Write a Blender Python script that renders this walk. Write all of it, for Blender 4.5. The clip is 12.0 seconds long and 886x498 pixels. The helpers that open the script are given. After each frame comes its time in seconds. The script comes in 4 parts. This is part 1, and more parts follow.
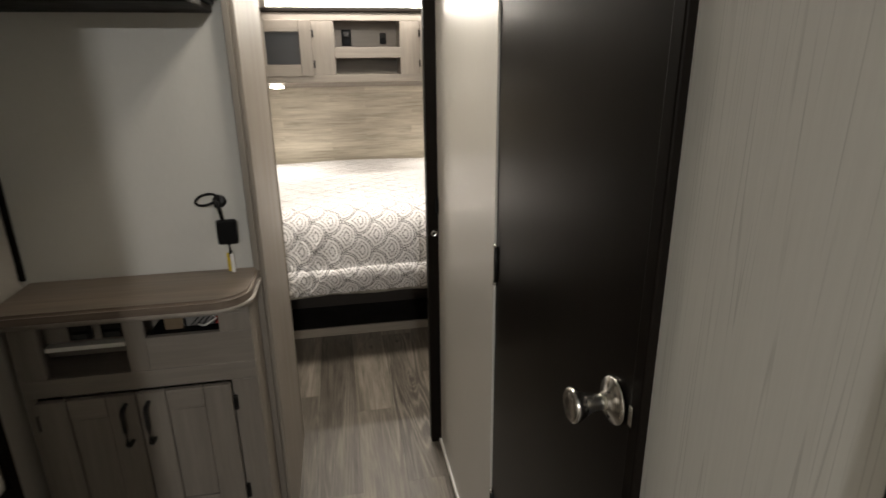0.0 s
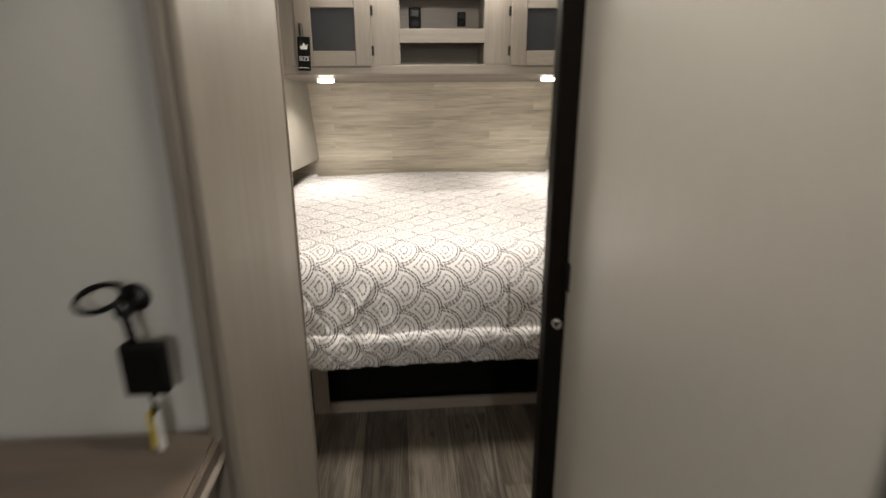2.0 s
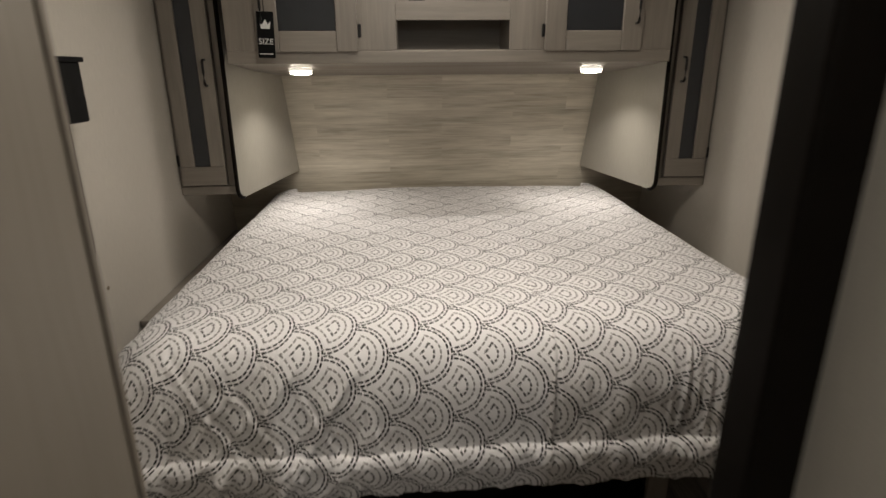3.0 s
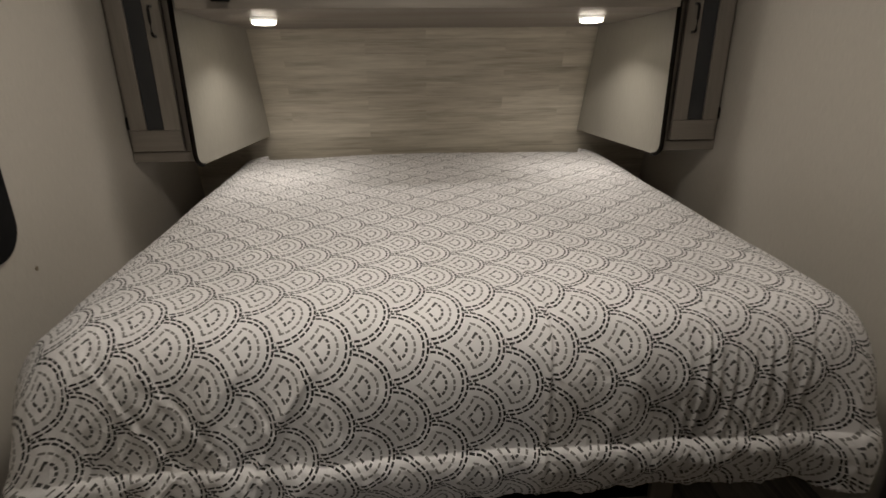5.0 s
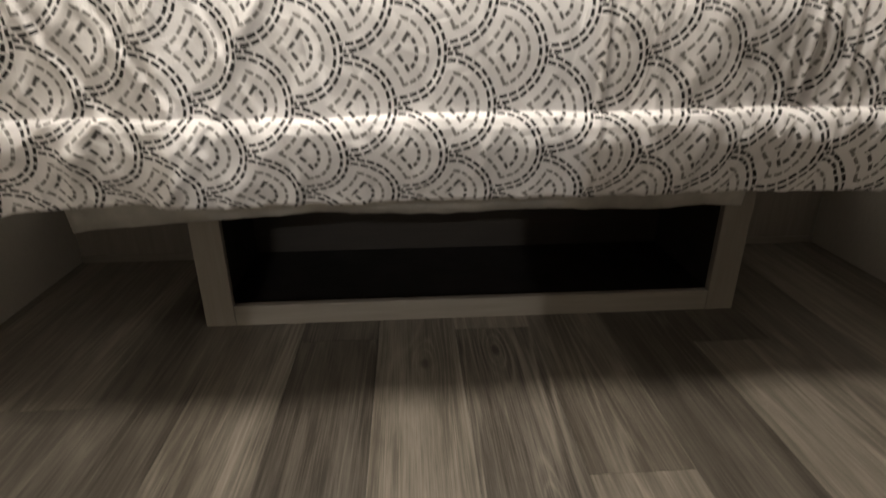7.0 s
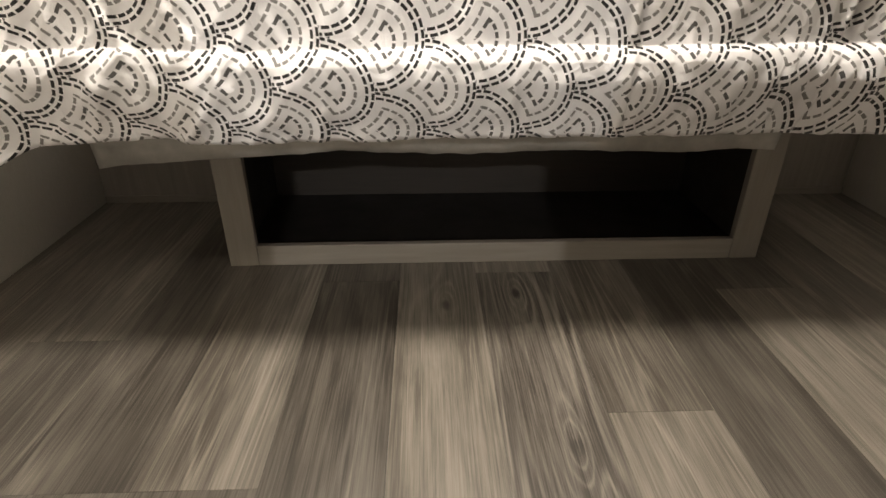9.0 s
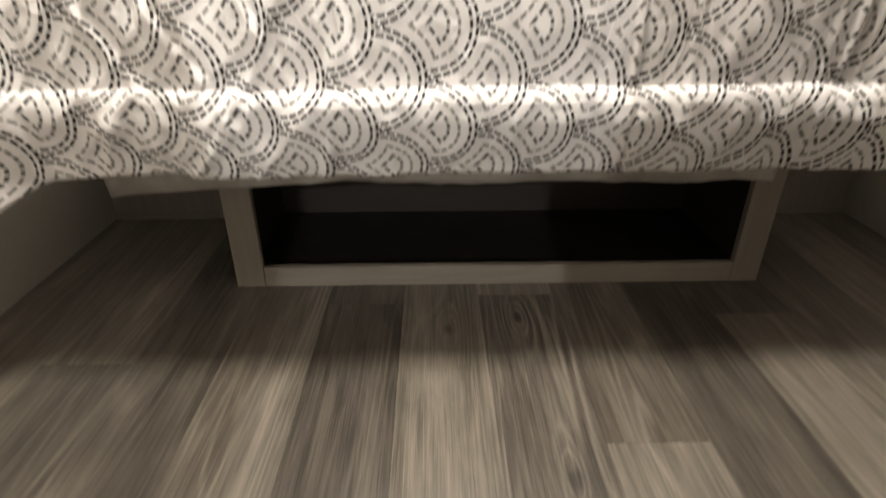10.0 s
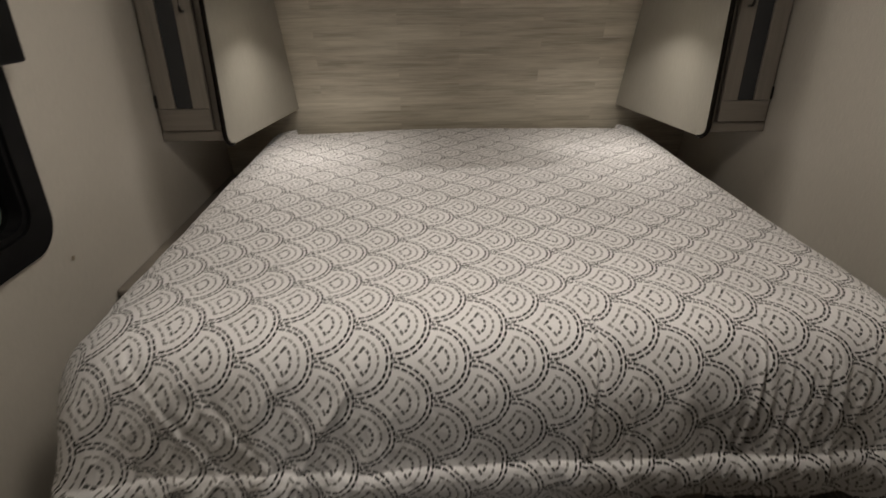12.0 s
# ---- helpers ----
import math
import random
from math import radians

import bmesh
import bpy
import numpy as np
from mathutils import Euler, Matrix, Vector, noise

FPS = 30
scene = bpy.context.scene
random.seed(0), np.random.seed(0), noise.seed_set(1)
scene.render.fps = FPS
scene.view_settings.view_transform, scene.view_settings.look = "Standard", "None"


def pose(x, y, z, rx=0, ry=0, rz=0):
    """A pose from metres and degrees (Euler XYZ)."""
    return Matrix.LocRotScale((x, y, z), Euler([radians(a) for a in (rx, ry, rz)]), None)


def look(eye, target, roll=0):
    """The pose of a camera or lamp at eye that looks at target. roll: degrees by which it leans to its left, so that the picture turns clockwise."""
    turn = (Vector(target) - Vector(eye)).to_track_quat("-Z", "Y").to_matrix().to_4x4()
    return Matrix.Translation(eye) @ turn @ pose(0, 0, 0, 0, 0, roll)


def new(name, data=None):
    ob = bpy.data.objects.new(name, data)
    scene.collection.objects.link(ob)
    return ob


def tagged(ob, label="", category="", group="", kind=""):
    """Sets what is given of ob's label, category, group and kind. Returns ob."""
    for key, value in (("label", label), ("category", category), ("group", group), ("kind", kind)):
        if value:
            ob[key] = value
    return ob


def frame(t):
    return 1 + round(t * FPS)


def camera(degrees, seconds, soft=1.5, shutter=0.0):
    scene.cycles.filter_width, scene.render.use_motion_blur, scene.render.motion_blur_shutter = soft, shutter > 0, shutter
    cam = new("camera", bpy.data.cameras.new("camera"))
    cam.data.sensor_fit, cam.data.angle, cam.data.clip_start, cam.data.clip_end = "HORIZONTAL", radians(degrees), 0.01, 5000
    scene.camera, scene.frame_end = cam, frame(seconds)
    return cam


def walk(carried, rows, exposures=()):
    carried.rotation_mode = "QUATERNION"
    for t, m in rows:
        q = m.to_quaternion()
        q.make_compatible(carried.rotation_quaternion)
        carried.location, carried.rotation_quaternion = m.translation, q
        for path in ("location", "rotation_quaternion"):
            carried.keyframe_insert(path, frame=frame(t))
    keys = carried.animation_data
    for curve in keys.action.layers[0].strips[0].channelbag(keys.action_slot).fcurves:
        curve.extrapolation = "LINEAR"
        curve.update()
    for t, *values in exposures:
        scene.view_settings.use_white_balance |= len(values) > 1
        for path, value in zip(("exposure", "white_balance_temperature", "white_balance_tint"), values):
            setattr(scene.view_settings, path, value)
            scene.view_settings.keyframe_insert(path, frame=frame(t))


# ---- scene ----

cam = camera(77.1, 12.0, soft=1.5, shutter=0.7)
PATH = [
    (0, (-0.231, -2.983, 1.475), (0.117, -1.114, 0.854), -0.7),
    (0.5, (-0.252, -3.036, 1.485), (0.016, -1.15, 0.877), -1.0),
    (1, (-0.243, -2.848, 1.463), (-0.019, -0.956, 0.855), -0.9),
    (1.5, (-0.215, -2.517, 1.436), (-0.043, -0.62, 0.827), -0.9),
    (2, (-0.226, -2.106, 1.402), (-0.077, -0.206, 0.797), -0.3),
    (2.5, (-0.188, -1.668, 1.356), (-0.056, 0.236, 0.76), -0.4),
    (3, (-0.182, -1.398, 1.375), (-0.059, 0.5, 0.757), -0.4),
    (3.2, (-0.179, -1.349, 1.376), (-0.06, 0.549, 0.756), -0.45),
    (5, (-0.129, -1.195, 1.309), (0.012, 0.668, 0.596), -0.5),
    (5.5, (-0.151, -1.102, 1.157), (-0.009, 0.753, 0.423), -0.5),
    (6, (-0.153, -1.14, 0.983), (-0.019, 0.713, 0.242), -0.7),
    (6.5, (-0.149, -1.145, 0.783), (-0.02, 0.705, 0.035), -0.6),
    (7, (-0.145, -1.137, 0.651), (-0.033, 0.706, -0.118), -0.3),
    (7.5, (-0.142, -1.136, 0.615), (-0.038, 0.679, -0.219), -0.4),
    (9.5, (-0.164, -1.143, 0.635), (-0.122, 0.63, -0.289), -0.0),
    (10, (-0.155, -1.135, 0.687), (-0.12, 0.638, -0.237), -0.1),
    (10.5, (-0.147, -1.147, 0.941), (-0.117, 0.62, 0.005), -0.3),
    (11, (-0.17, -1.168, 1.222), (-0.137, 0.61, 0.307), -0.4),
    (11.5, (-0.185, -1.175, 1.356), (-0.146, 0.616, 0.467), -0.3),
    (12, (-0.169, -1.112, 1.389), (-0.105, 0.694, 0.531), -0.5),
]

EXPOSURES = [(0.0, 1.38), (0.5, 1.43), (1.0, 1.5), (1.5, 1.55), (2.0, 1.13), (2.5, 0.55), (3.0, 0.33), (3.2, 0.28), (5.0, -0.10), (5.5, -0.20),
             (6.0, 0.10), (6.5, 0.7), (7.0, 1.7), (7.5, 2.18), (9.5, 2.42), (10.0, 2.3), (10.5, 1.7), (11.0, 0.5), (11.5, 0.0), (12.0, -0.15)]
walk(cam, [(t, look(eye, target, roll)) for t, eye, target, roll in PATH], EXPOSURES)

# ---- plan, in metres: x across the trailer, y towards the bed's head ----
WALL_X = 1.10       # inner faces of the two long walls
CEIL = 2.0
HALL_R = 0.11       # corridor's wall on the washroom side
BACK_Y = -1.450     # wall behind the dresser
PART_X = -0.452     # end of the partition between dresser and bedroom
PART_Y = -0.93     # partition's bedroom face
END_Y = -5.2

# ---- light ----
world = bpy.data.worlds.new("world")
scene.world = world
world.use_nodes = True
world.node_tree.nodes["Background"].inputs[0].default_value = (0.5, 0.55, 0.6, 1)
world.node_tree.nodes["Background"].inputs[1].default_value = 0.02


def area_lamp(name, place, target, sx, sy, watts, colour):
    data = bpy.data.lights.new(name, "AREA")
    data.shape, data.size, data.size_y = "RECTANGLE", sx, sy
    data.energy, data.color = watts, colour
    ob = new(name, data)
    ob.matrix_world = look(place, target)
    return ob


WARM, COOL = (1.0, 0.93, 0.835), (0.97, 0.96, 0.93)
PUCK_W, CEIL_W, STRIP_W, HALL_W, REAR_W = 1.15, 5.4, 3.5, 0.70, 9.6
area_lamp("bedroom_ceiling_lamp_light", (-0.06, -0.39, CEIL - 0.045), (-0.06, -0.39, 0), 0.28, 0.28, CEIL_W, WARM)
area_lamp("hall_ceiling_lamp_light", (-0.17, -1.62, CEIL - 0.05), (-0.17, -1.62, 0), 0.2, 0.2, HALL_W, WARM)
area_lamp("rear_ceiling_lamp_light", (-0.2, -4.3, CEIL - 0.05), (-0.2, -3.6, 0), 0.09, 0.09, REAR_W, COOL)
area_lamp("strip_lamp_light", (0.0, 0.665, 1.852), (0.0, 0.42, 1.2), 1.15, 0.03, STRIP_W, WARM)
for sx in (-1, 1):
    pl = area_lamp("puck_lamp_light", (sx * 0.597, 0.99, 1.335), (sx * 0.597, 1.0, 0), 0.06, 0.06, PUCK_W, WARM)
    pl.data.spread = radians(124)


# ---- materials ----
class Nodes:
    """Small shorthand for node materials."""

    def __init__(self, name, rough=0.5, metal=0.0):
        self.m = bpy.data.materials.new(name)
        self.m.use_nodes = True
        self.t = self.m.node_tree
        self.b = self.t.nodes["Principled BSDF"]
        self.b.inputs["Roughness"].default_value = rough
        self.b.inputs["Metallic"].default_value = metal

    def put(self, sock, v):
        if isinstance(v, bpy.types.NodeSocket):
            self.t.links.new(v, sock)
        elif isinstance(v, tuple) and len(v) == 3 and sock.type == "RGBA":
            sock.default_value = (*v, 1)
        else:
            sock.default_value = v

    def node(self, kind, out=0, props=(), **ins):
        n = self.t.nodes.new(kind)
        for k, v in dict(props).items():
            if k == "operation":
                n.operation = v
            elif k == "data_type":
                n.data_type = v
            elif k == "blend_type":
                n.blend_type = v
            elif k == "feature":
                n.feature = v
        for k, v in ins.items():
            self.put(n.inputs[int(k[1:])] if k[0] == "i" and k[1:].isdigit() else n.inputs[k], v)
        return n.outputs[out]

    def math(self, op, a, b=0.0, c=0.0):
        return self.node("ShaderNodeMath", 0, {"operation": op}, i0=a, i1=b, i2=c)

    def coords(self, scale=(1, 1, 1), kind=3, shift=None):
        n = self.t.nodes.new("ShaderNodeTexCoord")
        v = n.outputs[kind]
        if shift is not None:
            v = self.node("ShaderNodeVectorMath", 0, {"operation": "ADD"}, i0=v, i1=shift)
        return self.node("ShaderNodeMapping", 0, (), i0=v, i3=scale)

    def noise(self, vec, scale, detail=3.0, rough=0.55, distort=0.0):
        return self.node("ShaderNodeTexNoise", 0, (), Vector=vec, Scale=scale, Detail=detail, Roughness=rough, Distortion=distort)

    def ramp(self, fac, *stops):
        n = self.t.nodes.new("ShaderNodeValToRGB")
        el = n.color_ramp.elements
        while len(el) < len(stops):
            el.new(0.5)
        for e, (p, c) in zip(el, stops):
            e.position = p
            e.color = (*(c if isinstance(c, tuple) else (c, c, c)), 1)
        self.put(n.inputs[0], fac)
        return n.outputs[0]

    def mix(self, fac, a, b, blend="MIX"):
        n = self.t.nodes.new("ShaderNodeMix")
        n.data_type, n.blend_type = "RGBA", blend
        self.put(n.inputs[0], fac)
        self.put(n.inputs[6], a)
        self.put(n.inputs[7], b)
        return n.outputs[2]

    def colour(self, c):
        self.put(self.b.inputs["Base Color"], c)
        return self

    def bump(self, height, strength=0.2, distance=0.002):
        n = self.t.nodes.new("ShaderNodeBump")
        n.inputs["Strength"].default_value = strength
        n.inputs["Distance"].default_value = distance
        self.put(n.inputs["Height"], height)
        self.t.links.new(n.outputs[0], self.b.inputs["Normal"])
        return self

    def rough(self, v):
        self.put(self.b.inputs["Roughness"], v)
        return self


def object_shift(n):
    r = n.node("ShaderNodeObjectInfo", 5)
    return n.node("ShaderNodeCombineXYZ", 0, (), i0=n.math("MULTIPLY", r, 7.3), i1=n.math("MULTIPLY", r, 13.1), i2=n.math("MULTIPLY", r, 3.7))


def laminate(name, dark, light, axis, rough=0.45, gloss_var=0.1, relief=0.15):
    """Printed wood-look laminate with grain along one axis, in world metres."""
    n = Nodes(name, rough)
    stretch = [26.0, 26.0, 26.0]
    stretch[axis] = 1.6
    sh = object_shift(n)
    fine = n.noise(n.coords(tuple(v * 3 for v in stretch), shift=sh), 1.0, 4.0, 0.6, 0.3)
    broad = n.noise(n.coords(tuple(v * 0.35 for v in stretch), shift=sh), 1.0, 3.0, 0.5, 0.6)
    g = n.math("ADD", n.math("MULTIPLY", fine, 0.5), n.math("MULTIPLY", broad, 0.5))
    n.colour(n.ramp(g, (0.33, dark), (0.52, tuple((a + b) / 2 for a, b in zip(dark, light))), (0.68, light)))
    n.rough(n.ramp(broad, (0.3, rough - gloss_var), (0.7, rough + gloss_var)))
    n.bump(fine, relief, 0.001)
    return n.m


def wallpaper(name, base, rough=0.55, streak=0.06):
    """Vinyl wall covering with a faint woven upright grain and mottling."""
    n = Nodes(name, rough)
    fine = n.noise(n.coords((420, 420, 26), 3), 1.0, 3.0, 0.6)
    weave = n.noise(n.coords((90, 90, 500), 3), 1.0, 2.0, 0.5)
    broad = n.noise(n.coords((2.2, 2.2, 1.3), 3), 1.0, 3.0, 0.5)
    g = n.math("ADD", n.math("MULTIPLY", fine, 0.7), n.math("MULTIPLY", weave, 0.3))
    lo = tuple(v * (1 - streak * 2) for v in base)
    hi = tuple(min(1, v * (1 + streak)) for v in base)
    c = n.ramp(g, (0.35, lo), (0.65, hi))
    n.colour(n.mix(n.ramp(broad, (0.35, 0.0), (0.65, 0.25)), c, tuple(v * 0.9 for v in base)))
    n.bump(g, 0.12, 0.0008)
    return n.m


def grained_wall(name, base):
    """Pale wall covering embossed with sparse upright wood grain."""
    n = Nodes(name, 0.5)
    fine = n.noise(n.coords((300, 150, 7), 3), 1.0, 3.0, 0.6)
    field = n.noise(n.coords((5, 22.0, 0.30), 3), 1.0, 2.0, 0.5, 0.05)
    lines = n.math("PINGPONG", n.math("MULTIPLY", field, 34.0), 1.0)
    gaps = n.ramp(n.noise(n.coords((30, 60, 4.0), 3), 1.0, 3.0, 0.6, 0.3), (0.44, 0.0), (0.60, 1.0))
    ticks = n.math("MULTIPLY", n.ramp(lines, (0.78, 0.0), (0.95, 1.0)), gaps)
    c = n.ramp(fine, (0.3, tuple(v * 0.97 for v in base)), (0.7, tuple(v * 1.03 for v in base)))
    n.colour(n.mix(n.math("MULTIPLY", ticks, 0.55), c, tuple(v * 0.62 for v in base)))
    n.bump(n.math("SUBTRACT", fine, ticks), 0.15, 0.0008)
    return n.m


def plain(name, base, rough=0.4, metal=0.0, var=0.12, scale=30.0, bump=0.05):
    n = Nodes(name, rough, metal)
    g = n.noise(n.coords((1, 1, 1)), scale, 4.0, 0.6)
    n.colour(n.ramp(g, (0.3, tuple(v * (1 - var) for v in base)), (0.7, tuple(min(1, v * (1 + var)) for v in base))))
    n.rough(n.ramp(n.noise(n.coords((1, 1, 1)), scale * 0.3, 2.0), (0.3, max(0.03, rough - 0.06)), (0.7, min(1, rough + 0.08))))
    if bump:
        n.bump(g, bump, 0.001)
    return n.m


def glow(name, colour, strength):
    n = Nodes(name, 0.4)
    n.colour((0.9, 0.9, 0.88))
    n.put(n.b.inputs["Emission Color"], colour)
    n.put(n.b.inputs["Emission Strength"], strength)
    return n.m


def floor_vinyl(name, dark, light, knots=(), line_w=0.18):
    """Weathered wood-look vinyl plank, grain along y; knots: (x, y, radius) from the plank's middle."""
    n = Nodes(name, 0.42)
    sh = object_shift(n)
    raw = n.t.nodes.new("ShaderNodeTexCoord").outputs[3]
    sep = n.t.nodes.new("ShaderNodeSeparateXYZ")
    n.t.links.new(raw, sep.inputs[0])
    fine = n.noise(n.coords((300, 2.4, 40), shift=sh), 1.0, 5.0, 0.7, 0.2)
    pores = n.noise(n.coords((520, 9, 40), shift=sh), 1.0, 3.0, 0.65, 0.2)
    # contour lines of a stretched field make the arched grain
    field = n.noise(n.coords((10, 0.55, 5), shift=sh), 1.0, 1.5, 0.45, 0.25)
    field = n.math("ADD", field, n.math("MULTIPLY", n.noise(n.coords((90, 4, 5), shift=sh), 1.0, 2.0, 0.5), 0.025))
    for kx, ky, kr in knots:
        dx = n.math("DIVIDE", n.math("SUBTRACT", sep.outputs[0], kx), kr)
        dy = n.math("DIVIDE", n.math("SUBTRACT", sep.outputs[1], ky), kr * 3.2)
        d2 = n.math("ADD", n.math("MULTIPLY", dx, dx), n.math("MULTIPLY", dy, dy))
        field = n.math("ADD", field, n.math("DIVIDE", 0.24, n.math("ADD", 1.0, d2)))
    band = n.math("PINGPONG", n.math("MULTIPLY", field, 30.0), 1.0)
    line = n.ramp(band, (0.0, 0.1), (0.55, 0.25), (0.85, 0.8), (1.0, 1.0))
    broad = n.noise(n.coords((13, 0.8, 4), shift=sh), 1.0, 4.0, 0.62, 0.6)
    patch = n.ramp(n.noise(n.coords((14, 1.6, 4), shift=sh), 1.0, 3.0, 0.55, 0.6), (0.38, 0.15), (0.62, 1.0))
    blot = n.noise(n.coords((26, 5.0, 4), shift=sh), 1.0, 3.0, 0.6, 0.5)
    g = n.math("ADD", 0.5, n.math("MULTIPLY", n.math("SUBTRACT", fine, 0.5), n.math("ADD", n.math("MULTIPLY", patch, 0.42), 0.20)))
    g = n.math("ADD", g, n.math("MULTIPLY", n.math("SUBTRACT", pores, 0.5), 0.42))
    g = n.math("ADD", g, n.math("MULTIPLY", n.math("MULTIPLY", n.math("SUBTRACT", line, 0.45), patch), line_w))
    g = n.math("ADD", g, n.math("MULTIPLY", n.math("SUBTRACT", broad, 0.5), 0.48))
    g = n.math("ADD", g, n.math("MULTIPLY", n.math("SUBTRACT", blot, 0.5), 0.26))
    for kx, ky, kr in knots:                                  # dark heart of the knot
        dx = n.math("DIVIDE", n.math("SUBTRACT", sep.outputs[0], kx), kr * 0.42)
        dy = n.math("DIVIDE", n.math("SUBTRACT", sep.outputs[1], ky), kr * 0.75)
        d2 = n.math("ADD", n.math("MULTIPLY", dx, dx), n.math("MULTIPLY", dy, dy))
        g = n.math("SUBTRACT", g, n.math("DIVIDE", 0.20, n.math("ADD", 1.0, n.math("MULTIPLY", d2, d2))))
    mid = tuple(a * 0.58 + b * 0.42 for a, b in zip(dark, light))
    n.colour(n.ramp(g, (0.22, tuple(v * 0.55 for v in dark)), (0.40, dark), (0.56, mid), (0.80, light)))
    n.rough(n.ramp(broad, (0.3, 0.36), (0.7, 0.52)))
    n.bump(fine, 0.15, 0.0008)
    return n.m


def head_wall_paper():
    """Pale printed boards laid crosswise, with soft streaks."""
    n = Nodes("pale_board_print", 0.5)
    raw = n.t.nodes.new("ShaderNodeTexCoord").outputs[3]
    sep = n.t.nodes.new("ShaderNodeSeparateXYZ")
    n.t.links.new(raw, sep.inputs[0])
    flat = n.node("ShaderNodeCombineXYZ", 0, (), i0=sep.outputs[0], i1=sep.outputs[2])
    brick = n.t.nodes.new("ShaderNodeTexBrick")
    brick.offset, brick.squash = 0.43, 1.0
    n.put(brick.inputs["Vector"], flat)
    for k, v in (("Scale", 1.0), ("Mortar Size", 0.0), ("Brick Width", 0.62), ("Row Height", 0.062), ("Bias", 0.0)):
        brick.inputs[k].default_value = v
    brick.inputs["Color1"].default_value = (0.0, 0.0, 0.0, 1)
    brick.inputs["Color2"].default_value = (1, 1, 1, 1)
    tone = brick.outputs[0]
    jump = n.node("ShaderNodeCombineXYZ", 0, (), i0=n.math("MULTIPLY", tone, 5.0), i1=0.0, i2=n.math("MULTIPLY", tone, 3.0))
    streak = n.noise(n.coords((6, 9, 170), 3, jump), 1.0, 5.0, 0.68, 0.4)
    soft = n.noise(n.coords((3.0, 5, 30), 3, jump), 1.0, 3.0, 0.55, 0.3)
    g = n.math("ADD", n.math("MULTIPLY", streak, 0.45), n.math("MULTIPLY", soft, 0.55))
    g = n.math("ADD", g, n.math("MULTIPLY", n.math("SUBTRACT", tone, 0.5), 0.11))
    n.colour(n.ramp(g, (0.30, (0.315, 0.278, 0.219)), (0.47, (0.49, 0.443, 0.360)), (0.66, (0.66, 0.608, 0.508))))
    n.bump(streak, 0.08, 0.0008)
    return n.m


